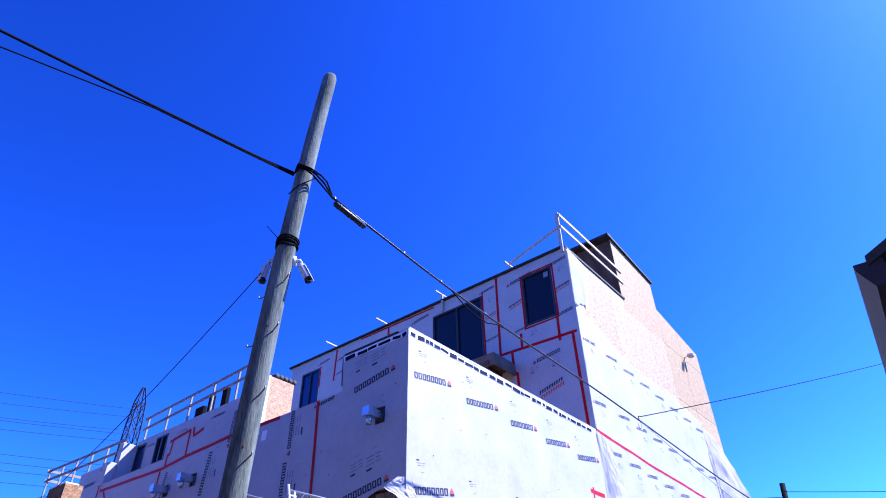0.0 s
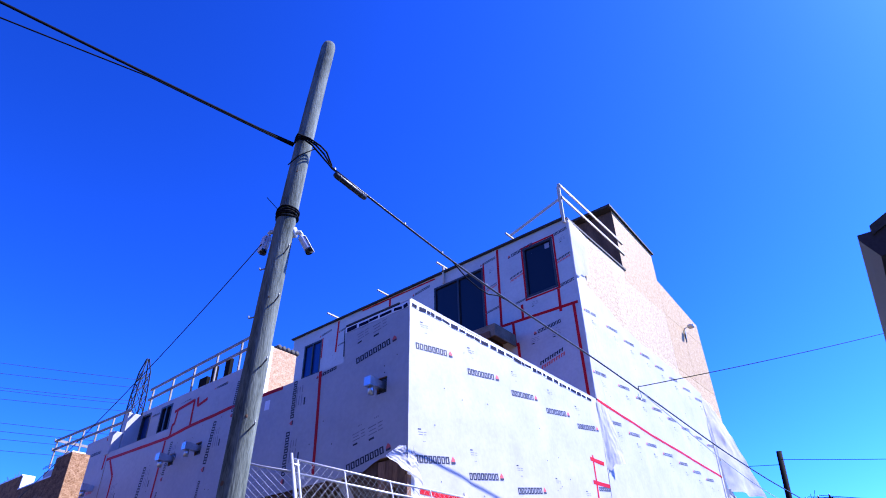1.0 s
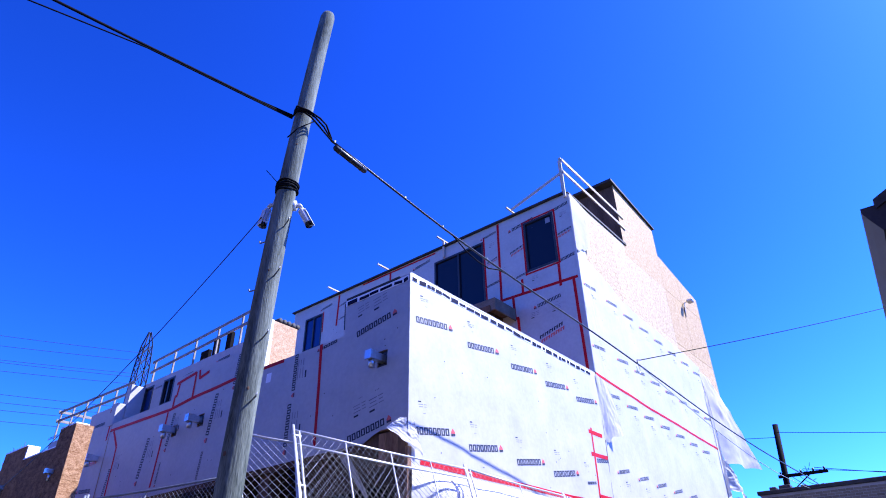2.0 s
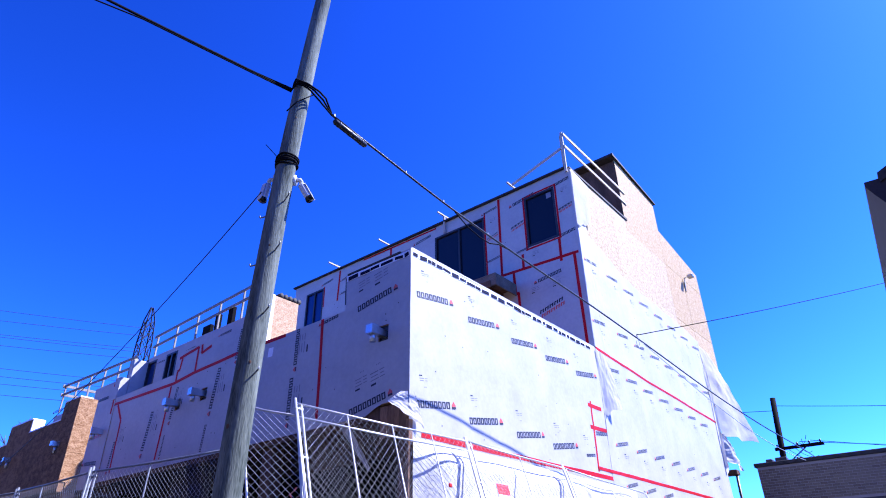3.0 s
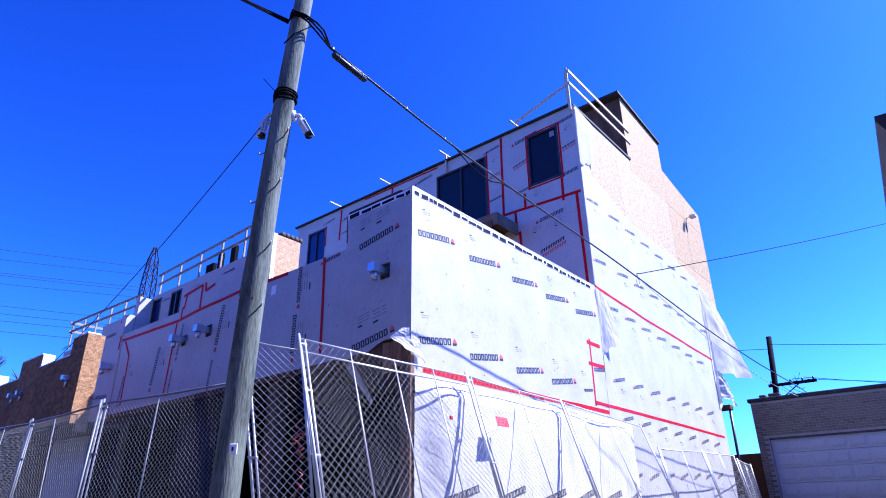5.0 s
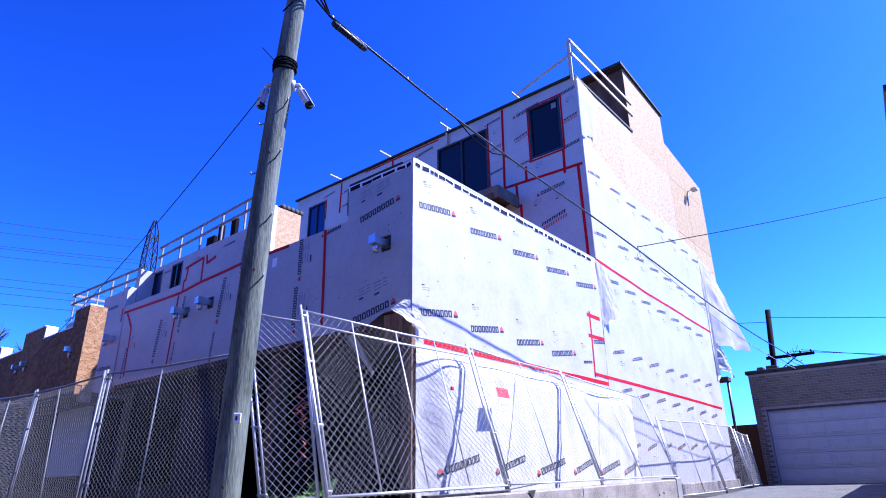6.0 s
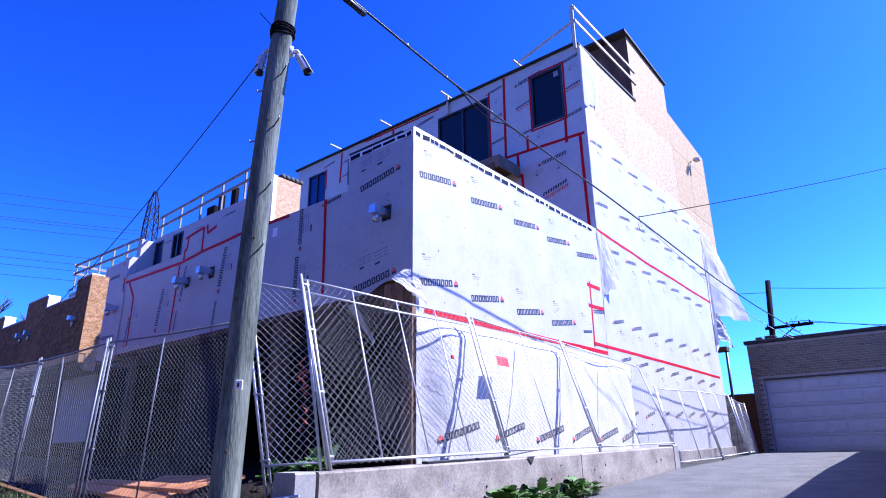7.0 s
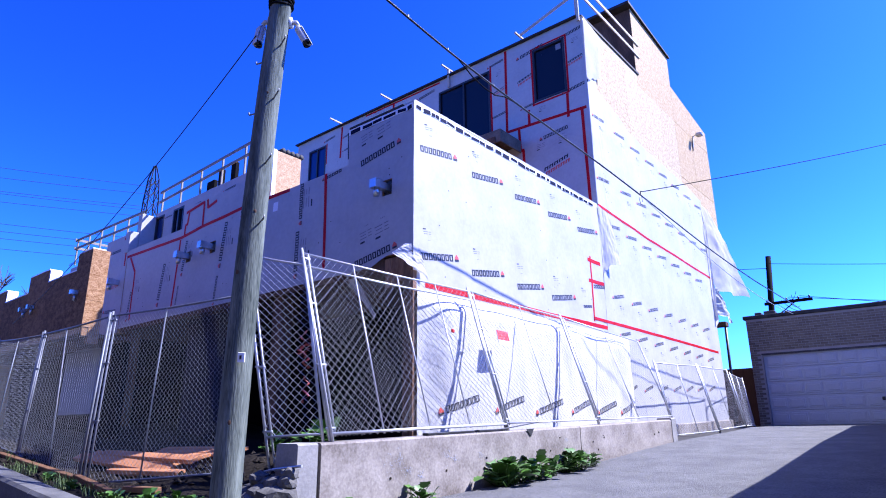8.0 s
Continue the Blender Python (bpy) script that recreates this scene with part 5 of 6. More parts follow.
for z in (12.42, 12.02):
    part("rail", Soup().box(0.0, 5.9, z - 0.045, 0.03, 9.62, z + 0.045, bevel=0.004), LUMBER, tr)
m = Matrix.Translation((-0.04, 5.93, 12.02)) @ Matrix.Rotation(radians(180 + 0), 4, 'Z') @ Matrix.Rotation(math.atan2(0.45, 1.62), 4, 'Y')
part("brace", Soup().box(0, 0, -0.04, 1.72, 0.03, 0.04, m, 0.004), LUMBER, tr)
# stubs of timber pushed out of the roof edge
for x in (-8.95, -6.6, -4.15, -1.75):
    st = Soup().box(x - 0.022, 5.64 if x < -2 else 5.75, 11.56, x + 0.022, 6.6, 11.61, bevel=0.005)
    single(st, "timber_stub", LUMBER, "sawn timber end sticking out over the roof edge", "timber", "timber stubs")
single(Soup().box(-4.16, 5.9, 10.98, -4.1, 5.95, 11.56, bevel=0.004), "timber_prop", LUMBER, "short timber prop at the roof edge", "timber")
# dark chimney pipes and rolls on the low roofs
for x, y, z0, z1, w in ((-7.35, 0.9, 5.72, 7.42, 0.16), (-6.95, 0.9, 5.72, 7.6, 0.07), (-6.4, 0.9, 5.72, 7.62, 0.09)):
    single(Soup().box(x - w, y - 0.05, z0, x + w, y + 0.05, z1, Matrix.Identity(4), 0.01), "vent_pipe", RUBBER, "black flat vent stack on the roof", "vent", "roof vents")
for k in range(5):
    single(Soup(smooth=True).tube([(-4.3, 0.52 + 0.11 * k, 7.055), (-4.0, 0.52 + 0.11 * k, 7.055)], 0.055, 12), "membrane_roll", CAP, "black roll of roofing membrane", "roll", "membrane rolls")
# lamp bracket and loose flap on the side wall
lb = thing("wall_lamp", "small galvanised lamp arm on the board wall", "lamp")
part("arm", Soup(smooth=True).tube([(0.0, 13.65, 10.5), (0.05, 13.65, 11.0), (0.25, 13.65, 11.05)], 0.025, 8), GALV_DULL, lb)
part("head", Soup().box(0.16, 13.55, 10.95, 0.36, 13.75, 11.07, bevel=0.03), GALV_DULL, lb)


def loose_flap(name, quad, label, folds, seed, mat=WRAP_FLAP, amp=0.1, belly=(0, 0, 0)):
    s = Soup(smooth=True)
    n = 40
    a, b_, c, d = [Vector(p) for p in quad]
    nrm = (b_ - a).cross(d - a).normalized()
    for j in range(n + 1):
        for i in range(n + 1):
            u, v = i / n, j / n
            p = a.lerp(b_, u).lerp(d.lerp(c, u), v)
            p = p + Vector(belly) * u * math.sin(math.pi * v)
            hang = v * v
            p = p + nrm * amp * (math.sin(u * folds + 2.5 * v) * (0.25 + hang) + 0.5 * noise.noise(Vector((u * 4, v * 5, seed))) + 0.3 * noise.noise(Vector((u * 9 + v * 4, v * 11, seed))) + 0.16 * abs(noise.noise(Vector((u * 17 - v * 6, v * 15, seed)))))
            p = p + Vector((0, 0, 0.12 * noise.noise(Vector((u * 3, seed, 1))) * v))
            s.v.append(tuple(p))
    s.f = [(j * (n + 1) + i, j * (n + 1) + i + 1, (j + 1) * (n + 1) + i + 1, (j + 1) * (n + 1) + i) for j in range(n) for i in range(n)]
    return single(s, name, mat, label, "wrap flap")


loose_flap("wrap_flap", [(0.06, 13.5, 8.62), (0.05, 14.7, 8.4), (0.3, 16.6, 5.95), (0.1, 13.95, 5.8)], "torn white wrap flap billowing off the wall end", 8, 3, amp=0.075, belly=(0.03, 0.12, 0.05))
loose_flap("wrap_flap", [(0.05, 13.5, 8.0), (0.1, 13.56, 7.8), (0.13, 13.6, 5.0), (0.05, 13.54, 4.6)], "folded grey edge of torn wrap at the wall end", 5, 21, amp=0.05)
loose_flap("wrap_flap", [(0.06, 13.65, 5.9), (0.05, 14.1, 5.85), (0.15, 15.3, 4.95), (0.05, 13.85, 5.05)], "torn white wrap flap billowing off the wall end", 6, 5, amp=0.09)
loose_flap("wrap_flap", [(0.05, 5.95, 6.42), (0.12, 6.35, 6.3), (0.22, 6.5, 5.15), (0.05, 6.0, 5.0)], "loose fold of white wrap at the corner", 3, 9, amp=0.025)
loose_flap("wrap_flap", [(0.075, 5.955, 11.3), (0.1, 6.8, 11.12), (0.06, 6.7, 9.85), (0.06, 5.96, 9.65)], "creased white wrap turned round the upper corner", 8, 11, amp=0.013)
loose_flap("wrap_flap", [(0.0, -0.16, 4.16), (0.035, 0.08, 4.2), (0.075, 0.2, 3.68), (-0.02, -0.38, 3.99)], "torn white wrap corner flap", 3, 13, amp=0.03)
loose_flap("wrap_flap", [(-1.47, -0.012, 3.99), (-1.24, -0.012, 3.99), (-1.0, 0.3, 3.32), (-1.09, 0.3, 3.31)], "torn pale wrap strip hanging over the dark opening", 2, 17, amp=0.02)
# beam and black prop at the wall end
bp = thing("prop", "black prop with a short beam at the wall end", "prop")
part("beam", Soup().box(-0.42, 14.1, 4.7, 0.16, 14.4, 4.84, Matrix.Translation((0, 0, 0)), 0.01), LUMBER_DARK, bp)
part("post", Soup(smooth=True).tube([(0.05, 14.25, 1.7), (0.1, 14.25, 4.71)], 0.04, 10), DARK_METAL, bp)

# ---------------------------------------------------------------- garage
garage = thing("garage", "flat-roofed brown brick garage with a white panelled door", "garage")
GYF = 16.0
for x0, x1, z0, z1 in ((0.27, 0.62, 1.6, 5.1), (0.62, 5.3, 3.95, 5.1), (5.3, 5.6, 1.6, 5.1)):
    part("wall_front", Soup().box(x0, GYF, z0, x1, GYF + 0.2, z1), MORTAR, garage)
part("wall_side", Soup().box(0.27, GYF + 0.2, 1.6, 0.47, 22, 5.1), MORTAR, garage)
part("wall_rear", Soup().box(0.47, 21.8, 1.6, 5.6, 22, 5.1), MORTAR, garage)
part("roof_cap", Soup().box(0.2, GYF - 0.06, 5.1, 5.66, 22.06, 5.22, bevel=0.015), CAP, garage, "dark metal roof edge")
gd = tagged(new("garage_door"), "white panelled sectional garage door, closed")
gd.parent = garage
part("leaf", Soup().box(0.62, GYF + 0.10, 1.72, 5.3, GYF + 0.14, 3.95), GARAGE_DOOR, gd)
for r in range(5):
    z0 = 1.74 + 0.4416 * r
    part("section", Soup().box(0.63, GYF + 0.07, z0 + 0.006, 5.29, GYF + 0.10, z0 + 0.436, bevel=0.007), GARAGE_DOOR, gd)
    for k in range(9):
        x0 = 0.675 + 0.515 * k
        part("panel", Soup().box(x0, GYF + 0.055, z0 + 0.07, x0 + 0.44, GYF + 0.078, z0 + 0.37, bevel=0.014), GARAGE_DOOR, gd)
        part("panel", Soup().box(x0 + 0.05, GYF + 0.042, z0 + 0.12, x0 + 0.39, GYF + 0.06, z0 + 0.32, bevel=0.012), GARAGE_DOOR, gd)
part("handle", Soup().box(3.6, GYF + 0.03, 2.4, 3.68, GYF + 0.06, 2.5, bevel=0.008), DARK_METAL, gd)
part("frame", Soup().box(0.6, GYF - 0.01, 3.92, 5.32, GYF + 0.1, 3.97), EAVE, garage)
for x0, w, h in ((0.5, 0.2, 0.14), (0.78, 0.34, 0.16), (1.4, 0.18, 0.1)):
    single(Soup().box(x0, 16.3, 5.2, x0 + w, 16.6, 5.22 + h, bevel=0.02), "roof_item", EAVE, "dark lump lying on the garage roof", "roof clutter")
# shed-like fence behind
single(Soup().box(-3.0, 19.0, 1.6, 0.26, 19.08, 3.8), "board_fence", FENCE_BROWN, "low brown board fence behind the garage", "fence")

# ---------------------------------------------------------------- neighbour's eave
nb = thing("neighbour_house", "neighbouring house with a dark metal eave gutter", "house")
NM = Matrix.Translation((5.812, -2.34, 0)) @ Matrix.Rotation(radians(4.35), 4, 'Z')
EZ = 3.65
part("wall", Soup().box(0.45, 0.35, 0.4, 6.0, 16.9, EZ - 0.05, NM), SIDING, nb)
part("soffit", Soup().box(0.12, 0.06, EZ - 0.10, 6.0, 17.2, EZ - 0.05, NM), EAVE, nb)
part("fascia", Soup().box(0.10, 0.04, EZ - 0.10, 0.125, 17.2, EZ + 0.1, NM), EAVE, nb)
part("fascia", Soup().box(0.125, 0.04, EZ - 0.10, 6.0, 0.065, EZ + 0.1, NM), EAVE, nb)
prof = [(0.10, -0.03), (0.03, -0.03), (0.0, 0.03), (-0.02, 0.075), (-0.02, 0.1), (-0.012, 0.1), (-0.008, 0.078), (0.012, 0.035), (0.036, -0.02), (0.1, -0.02)]
s = Soup()
vs = [NM @ Vector((0.1 + (x - 0.1) * 1.3, y, EZ + z * 1.3)) for y in (0.0, 17.2) for x, z in prof]
s.add(vs, [(k, (k + 1) % 10, 10 + (k + 1) % 10, 10 + k) for k in range(10)] + [tuple(range(10)), tuple(range(19, 9, -1))])
cap = [(0.1, 0.1), (-0.02, 0.1), (-0.02, 0.075), (0.0, 0.03), (0.03, -0.03), (0.1, -0.03)]
for y in (-0.003, 17.203):
    s.add([NM @ Vector((0.1 + (x - 0.1) * 1.3, y, EZ + z * 1.3)) for x, z in cap], [tuple(range(6))])
part("gutter", s, EAVE, nb, "dark metal eave gutter")
part("gutter_lip", Soup(smooth=True).tube([NM @ Vector((0.062, y, EZ - 0.042)) for y in (0.0, 8.6, 17.2)], 0.007, 6), GALV_SHADE, nb, "pale seam under the gutter")
part("downspout_elbow", Soup(smooth=True).tube([NM @ Vector(p) for p in ((0.085, 0.14, EZ - 0.02), (0.095, 0.15, EZ - 0.09), (0.2, 0.2, EZ - 0.2), (0.34, 0.25, EZ - 0.3), (0.36, 0.25, EZ - 0.6))], 0.034, 10), EAVE, nb, "dark metal downspout elbow")
part("gutter_hook", Soup().box(-0.055, 0.12, EZ + 0.115, 0.1, 0.14, EZ + 0.125, NM), EAVE, nb)
s = Soup()
s.add([NM @ Vector(p) for p in ((0.02, -0.02, EZ + 0.1), (0.02, 17.2, EZ + 0.1), (3.2, 17.2, EZ + 1.7), (3.2, -0.02, EZ + 1.7), (6.3, -0.02, EZ + 0.1), (6.3, 17.2, EZ + 0.1),
                                (0.02, -0.02, EZ + 0.16), (0.02, 17.2, EZ + 0.16), (3.2, 17.2, EZ + 1.78), (3.2, -0.02, EZ + 1.78), (6.3, -0.02, EZ + 0.16), (6.3, 17.2, EZ + 0.16))],
      [(0, 1, 2, 3), (3, 2, 5, 4), (6, 9, 8, 7), (9, 10, 11, 8), (0, 6, 7, 1), (4, 5, 11, 10), (0, 3, 9, 6), (3, 4, 10, 9), (1, 7, 8, 2), (2, 8, 11, 5)])
part("roof", s, SHINGLE, nb)
part("gable", Soup().add([NM @ Vector(p) for p in ((0.45, 0.36, EZ - 0.05), (6.0, 0.36, EZ - 0.05), (3.2, 0.36, EZ + 1.55))], [(0, 1, 2)]), SIDING, nb)

# ---------------------------------------------------------------- power line behind
pyl = thing("lattice_tower", "distant grey steel lattice transmission tower", "pylon")
PX = Vector((-97.9, 39.1, 0))
def leg(a, b_, r=0.16):
    return Soup().tube([PX + Vector(a), PX + Vector(b_)], r, 4)
H1 = 47.0
def half(z):
    return float(np.interp(z, [0, 26, 40.5, 44.5, H1], [2.7, 1.15, 0.9, 0.65, 0.15]))
for sx in (-1, 1):
    for sy in (-1, 1):
        for z0, z1 in ((2, 26), (26, 40.5), (40.5, 44.5), (44.5, H1)):
            part("leg", leg((sx * half(z0), sy * half(z0), z0), (sx * half(z1), sy * half(z1), z1), 0.12), STEEL_FAR, pyl)
lv = [2, 10, 17, 22, 26, 29.5, 32.5, 35, 37.5, 40.5, 42.6, 44.5]
for z0, z1 in zip(lv, lv[1:]):
    a, b_ = half(z0), half(z1)
    for (x0, y0), (x1, y1) in (((-1, -1), (1, -1)), ((1, -1), (1, 1)), ((1, 1), (-1, 1)), ((-1, 1), (-1, -1))):
        part("brace", leg((x0 * a, y0 * a, z0), (x1 * b_, y1 * b_, z1), 0.07), STEEL_FAR, pyl)
        part("brace", leg((x1 * a, y1 * a, z0), (x0 * b_, y0 * b_, z1), 0.07), STEEL_FAR, pyl)
for k, (zl, zr) in enumerate(((41.8, 42.6), (40.2, 41.2), (38.0, 38.9), (37.6, 38.3), (36.3, 37.1), (32.8, 33.1), (31.6, 31.9), (30.5, 30.8), (28.9, 29.2))):
    g = (zr - zl) / 16.5
    cable("wire", sag((-97.2, 38.3, zr + 0.1), (-112.0, -9.0, zl - g * 28), 0.4, 20), 0.036, "distant thin high-voltage line in the sky", STEEL_FAR, "power lines")

# ---------------------------------------------------------------- lumber, rubble, plants
def plank(p, q, wide, thick, roll, label, group, mat=LUMBER_ORANGE):
    p, q = Vector(p), Vector(q)
    m = Matrix.Translation(p) @ (q - p).to_track_quat('X', 'Z').to_matrix().to_4x4() @ Matrix.Rotation(roll, 4, 'X')
    single(Soup().box(0, -wide / 2, -thick / 2, (q - p).length, wide / 2, thick / 2, m, 0.005), "plank", mat, label, "plank", group)


PILE = "orange-brown sawn plank in a loose heap"
for k in range(4):
    plank((-2.85 - 0.05 * (k % 2), -2.34 + 0.15 * k, 1.30 + 0.035 * k), (-1.62 + 0.04 * (k % 3), -2.28 + 0.15 * k, 1.31 + 0.035 * k), 0.142, 0.045, 0.22, PILE, "lumber pile")
    plank((-2.8 + 0.04 * k, -2.3 + 0.15 * k, 1.22 + 0.03 * k), (-1.66, -2.26 + 0.15 * k, 1.22 + 0.03 * k), 0.14, 0.1, 0.1, "dark brown plank under the heap", "lumber pile", LUMBER_DARK)
for p, q, w, r in (((-3.3, -1.6, 1.43), (-1.4, -1.55, 1.45), 0.13, 0.2), ((-3.0, -1.75, 1.36), (-1.5, -1.65, 1.42), 0.12, -0.2), ((-4.15, -2.2, 1.38), (-2.45, -2.3, 1.27), 0.13, 0.5), ((-4.3, -2.35, 1.30), (-2.1, -2.45, 1.18), 0.16, 0.9),
                   ((-3.9, -2.5, 1.22), (-1.85, -2.55, 1.10), 0.1, 0.2), ((-2.7, -2.55, 1.17), (-1.75, -2.6, 1.10), 0.13, 0.1), ((-1.7, -1.9, 1.40), (-1.4, -1.75, 1.42), 0.09, 0.6)):
    plank(p, q, w, 0.045, r, PILE, "lumber pile")
for p, q, w, r in (((-3.6, -2.62, 1.36), (-1.38, -2.5, 1.25), 0.15, 0.5), ((-3.3, -2.45, 1.40), (-1.1, -2.36, 1.36), 0.14, 0.35), ((-2.5, -2.66, 1.22), (-0.95, -2.6, 1.24), 0.12, 0.2)):
    plank(p, q, w, 0.05, r, PILE, "lumber pile")
for p, q, w in (((-4.9, -3.28, 1.43), (-1.85, -3.30, 1.19), 0.08), ((-1.83, -3.3, 1.21), (-0.88, -3.32, 1.095), 0.07), ((-0.86, -3.2, 1.125), (-0.25, -3.18, 1.14), 0.07)):
    plank(p, q, w, 0.055, 0.05, "orange plank along the fence foot, darkened for its shaded face", "fence foot planks", PLANK_SHADE)


def lump(c, r, seed, square=0.0):
    bm = bmesh.new()
    bmesh.ops.create_icosphere(bm, subdivisions=2, radius=r)
    for v in bm.verts:
        big = max(abs(v.co.x), abs(v.co.y), abs(v.co.z)) / r
        v.co *= 1 + square * (1 / big - 1)
        k = 1 + (0.5 - 0.45 * square) * noise.noise(v.co / r * 1.3 + Vector((seed, 0, 0)))
        v.co = Vector((v.co.x * k, v.co.y * k, v.co.z * k * 0.75)) + Vector(c)
    me = bpy.data.meshes.new("rubble")
    bm.to_mesh(me)
    bm.free()
    return me


for k in range(26):
    x, y = random.uniform(0.3, 0.93), random.uniform(-2.9, -2.58)
    single(lump((x, y, height(x, y) - 0.04 + 0.5 * (k / 26) * (0.3 + 2.2 * (y + 2.9))), random.uniform(0.06, 0.14), k), "rubble", ROCK, "broken grey concrete lump beside the wall", "rubble", "rubble heap")


# larger broken blocks piled against the end of the wall
for k, (x, y, z, r) in enumerate(((0.87, -2.68, 1.08, 0.17), (0.66, -2.66, 1.09, 0.15), (0.5, -2.6, 1.06, 0.15), (0.34, -2.58, 1.05, 0.15), (0.78, -2.63, 1.2, 0.1), (0.58, -2.6, 1.2, 0.09), (0.18, -2.56, 1.04, 0.15), (0.42, -2.5, 1.15, 0.11), (0.56, -2.45, 1.2, 0.1), (0.24, -2.46, 1.12, 0.11), (0.75, -2.8, 0.95, 0.14), (0.5, -2.8, 0.95, 0.13), (0.93, -2.62, 1.22, 0.08))):
    single(lump((x, y, z), r, 60 + k * 3, 0.55), "rubble", ROCK, "broken grey concrete lump beside the wall", "rubble", "rubble heap")


s = Soup()
for k in range(900):
    x, y = random.uniform(-5.5, 0.6), random.uniform(-3.5, -1.6)
    top = max(float(np.interp(x, [-1.6, -0.7, 0.0], [1.1, 1.42, 1.52])), height(x, y) + 0.05)
    z = height(x, y) + 0.14 + (top - height(x, y) - 0.14) * yard_edge(x, y)
    r = random.uniform(0.012, 0.05)
    ring = [(x + r * random.uniform(0.7, 1.2) * math.cos(q * 1.05), y + r * random.uniform(0.7, 1.2) * math.sin(q * 1.05), z + random.uniform(-0.2, 0.3) * r) for q in range(6)]
    s.add(ring + [(x, y, z + r * random.uniform(0.6, 1.1)), (x, y, z - r)], [(q, (q + 1) % 6, 6) for q in range(6)] + [((q + 1) % 6, q, 7) for q in range(6)])
single(s, "soil_clods", SOIL, "loose dark soil clods and gravel in the yard", "soil", kind="stuff")


def leafy(name, c, n, size, seed):
    rnd = random.Random(seed)
    s = Soup(smooth=True)
    c = Vector(c)
    stems = Soup(smooth=True)
    for k in range(int(n * 2.0)):
        a, el = rnd.uniform(0, 2 * math.pi), rnd.uniform(0.45, 1.45)
        L = size * rnd.uniform(0.15, 0.85)
        d = Vector((math.cos(a) * math.cos(el), math.sin(a) * math.cos(el), math.sin(el)))
        root = c + Vector((rnd.uniform(-1, 1), rnd.uniform(-1, 1), 0)) * size * 0.36
        tip = root + d * L
        stems.tube([root, root.lerp(tip, 0.5) + Vector((0, 0, 0.02)), tip], 0.005, 4)
        side = d.cross(Vector((0, 0, 1))).normalized()
        w, ll = size * rnd.uniform(0.2, 0.38), size * rnd.uniform(0.36, 0.6)
        droop = Vector((d.x, d.y, d.z - rnd.uniform(0.5, 1.3))).normalized()
        rowsn = 9
        vs = []
        for j in range(rowsn + 1):
            t = j / rowsn
            half_w = w * max(0.0, math.sin(math.pi * min(1, 0.1 + t * 0.9))) ** 0.5 * (1 + 0.2 * math.sin(t * 19 + k))
            mid = tip.lerp(tip + d * ll * 0.5 + droop * ll * 0.5, t) - Vector((0, 0, 0.1 * ll * t * t))
            curl = Vector((0, 0, 0.25 * half_w))
            vs += [mid - side * half_w + curl, mid, mid + side * half_w + curl]
        s.add(vs, [q for j in range(rowsn) for q in ((3 * j, 3 * j + 1, 3 * j + 4, 3 * j + 3), (3 * j + 1, 3 * j + 2, 3 * j + 5, 3 * j + 4))])
    t = thing(name, "leafy green weed growing against the concrete", "weed", group="driveway weeds")
    tagged(part("leaves", s, LEAF, t), kind="stuff")
    tagged(part("stalk", stems, LEAF, t), kind="stuff")
    return t


for k, (y, n, size) in enumerate(((0.42, 22, 0.36), (0.75, 12, 0.26), (1.15, 18, 0.3), (1.5, 12, 0.22), (1.95, 16, 0.26), (2.3, 22, 0.3), (2.7, 10, 0.2), (-2.0, 10, 0.16), (-1.05, 12, 0.19), (-1.25, 7, 0.12))):
    leafy("weed", (1.12, y, height(1.1, y)), n, size, k)
for k, (x, y, n, size) in enumerate(((-0.3, -1.9, 12, 0.22), (0.47, -1.92, 16, 0.32), (-0.15, -3.32, 22, 0.16), (0.1, -3.2, 20, 0.17), (0.35, -3.2, 16, 0.14), (-1.5, -3.45, 10, 0.1), (-2.2, -3.45, 10, 0.09), (-0.7, -3.4, 14, 0.11))):
    leafy("weed", (x, y, height(x, y) + (0.5 if y > -2.2 else 0.15)), n, size, 40 + k)
s = Soup()
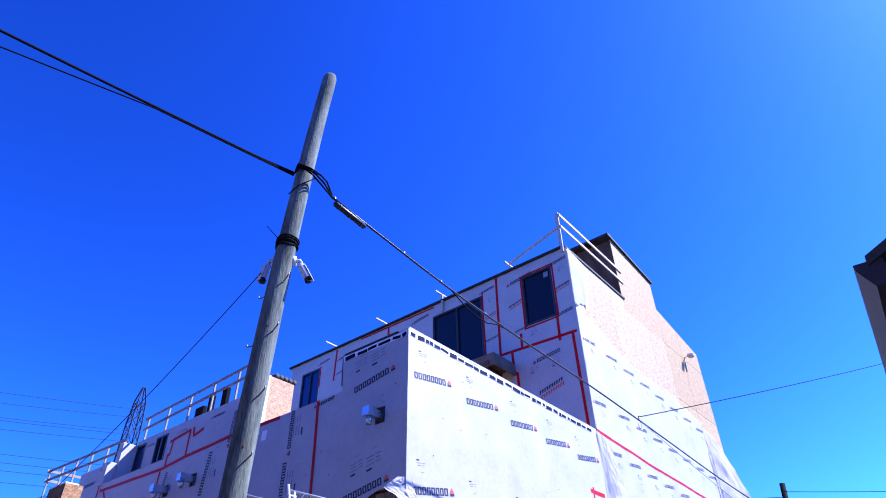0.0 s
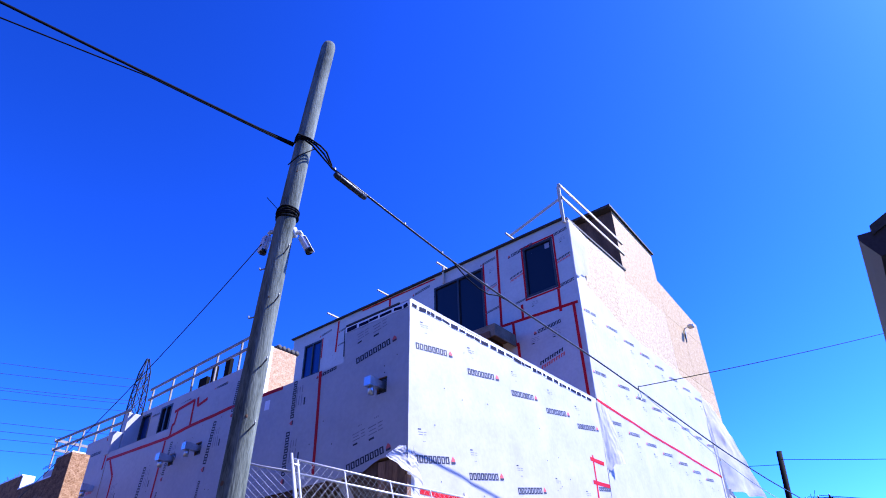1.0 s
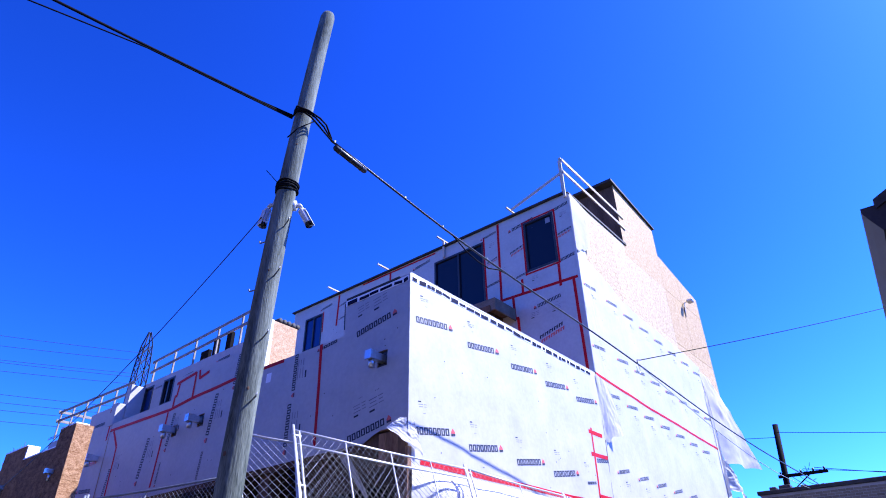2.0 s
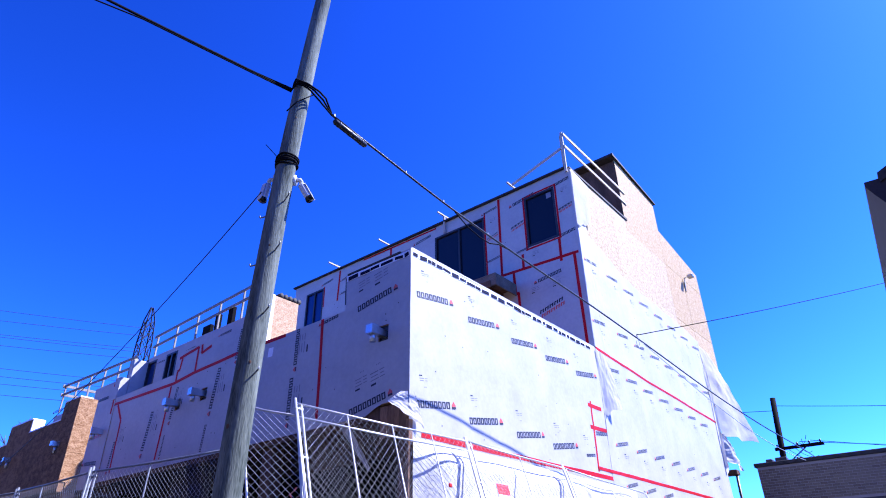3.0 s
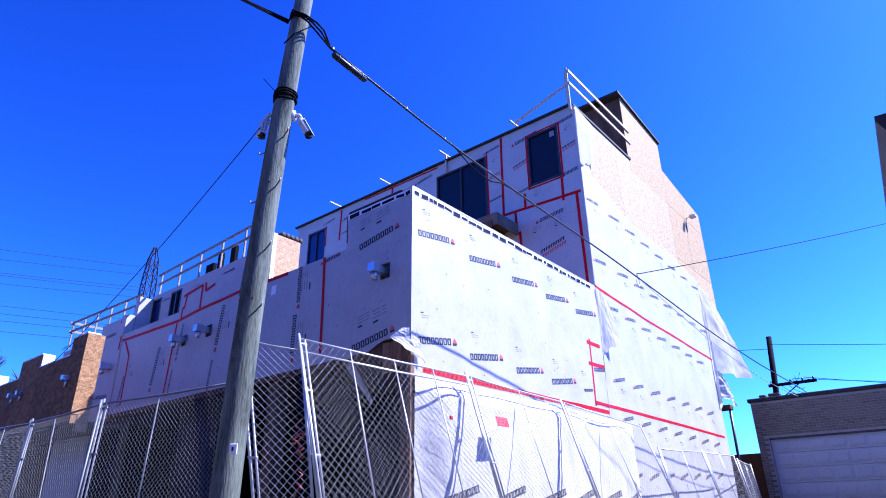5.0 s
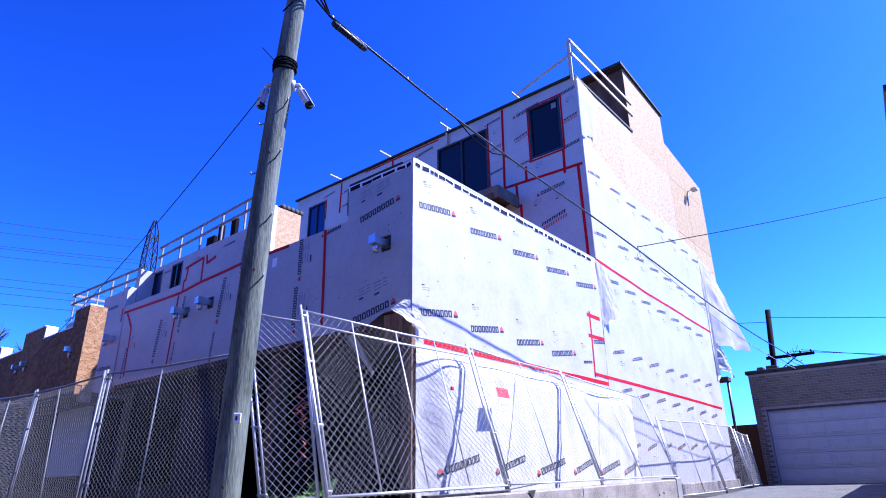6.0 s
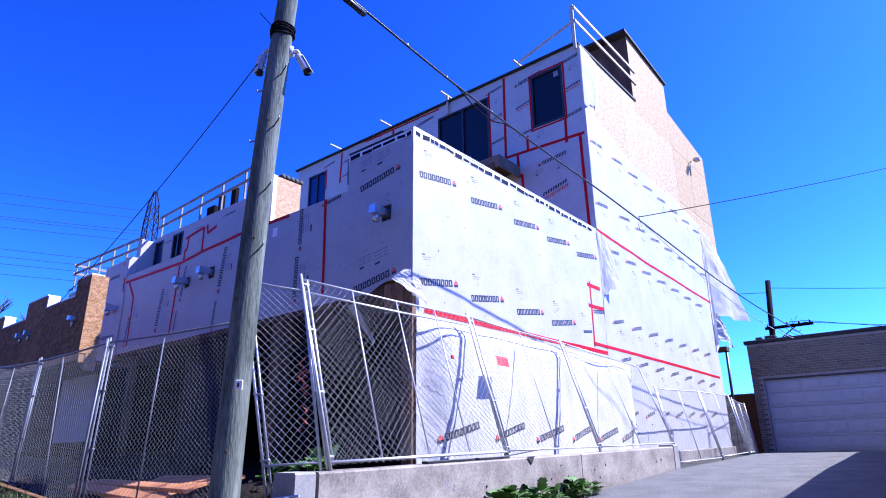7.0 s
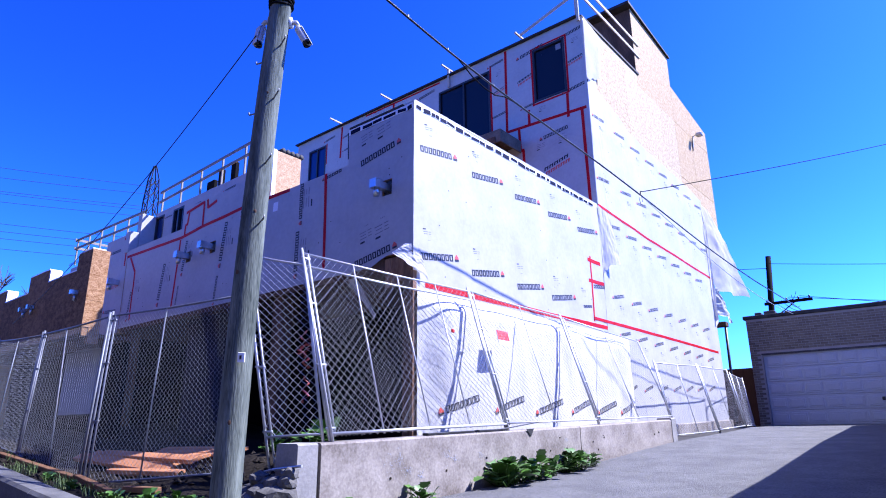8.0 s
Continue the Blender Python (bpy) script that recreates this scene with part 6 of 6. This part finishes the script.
for k in range(2600):
    x, y = random.uniform(-8, 0.6), random.uniform(-3.6, -3.34)
    if noise.noise(Vector((x * 1.4, y * 3, 9))) < 0.0:
        continue
    z, a, L = height(x, y) + 0.12, random.uniform(0, 6.28), random.uniform(0.05, 0.16)
    d = Vector((math.cos(a), math.sin(a), 0))
    e = Vector((-d.y, d.x, 0)) * 0.004
    p = Vector((x, y, z))
    s.add([p - e, p + e, p + d * L * 0.3 + Vector((0, 0, L * 0.7)) + e * 0.7, p + d * L * 0.3 + Vector((0, 0, L * 0.7)) - e * 0.7, p + d * L * 0.7 + Vector((0, 0, L))], [(0, 1, 2, 3), (3, 2, 4)])
single(s, "grass", GRASS, "thin tufts of grass along the kerb", "grass", kind="stuff")


def bare_tree(c, tall, seed):
    rnd = random.Random(seed)
    t = thing("tree", "distant leafless tree behind the houses", "tree", group="bare trees", at=(0, 0, 0))
    trunk, twigs = Soup(), Soup()
    def grow(p, d, L, r, depth):
        q = p + d * L
        (trunk if depth > 3 else twigs).tube([p, p.lerp(q, 0.5) + Vector((rnd.uniform(-1, 1), rnd.uniform(-1, 1), 0)) * L * 0.05, q], r, 5 if depth > 3 else 3, radii=[r, r * 0.85, r * 0.7])
        if depth:
            for k in range(3 if depth > 1 else 4):
                nd = (d + Vector((rnd.uniform(-1, 1), rnd.uniform(-1, 1), rnd.uniform(-0.2, 0.7))) * 0.75).normalized()
                grow(p.lerp(q, rnd.uniform(0.6, 1.0)), nd, L * rnd.uniform(0.6, 0.85), r * 0.62, depth - 1)
    grow(Vector(c), Vector((0, 0, 1)), tall * 0.3, tall * 0.02, 5)
    part("trunk", trunk, TWIG, t)
    tagged(part("crown", twigs, TWIG, t), kind="stuff")


bare_tree((-62, 11.8, 2.0), 18.5, 5)
bare_tree((-68, 14.5, 2.0), 19, 8)
bare_tree((-57, 16, 2.0), 12, 11)

# ---------------------------------------------------------------- bricks of the garage front
brick_mesh = mesh_of("brick", *(lambda b: (b.v, b.f))(Soup().box(-0.096, -0.008, -0.032, 0.096, 0.02, 0.032, None, 0.003)))
brick_half = mesh_of("brick", *(lambda b: (b.v, b.f))(Soup().box(-0.045, -0.008, -0.032, 0.045, 0.02, 0.032, None, 0.003)))
for row in range(44):
    z = 1.72 + 0.076 * row
    if z > 5.06:
        break
    x = 0.275
    if row % 2:
        part("brick", brick_half, BRICK, garage).location = (0.32, GYF, z)
        x = 0.375
    while x + 0.2 < (5.1 if z > 4.02 else 0.62):
        ob = part("brick", brick_mesh, BRICK, garage)
        ob.location = (x + 0.1, GYF + 0.0015 * ((row * 7 + int(x * 40)) % 3 - 1), z)
        x += 0.204
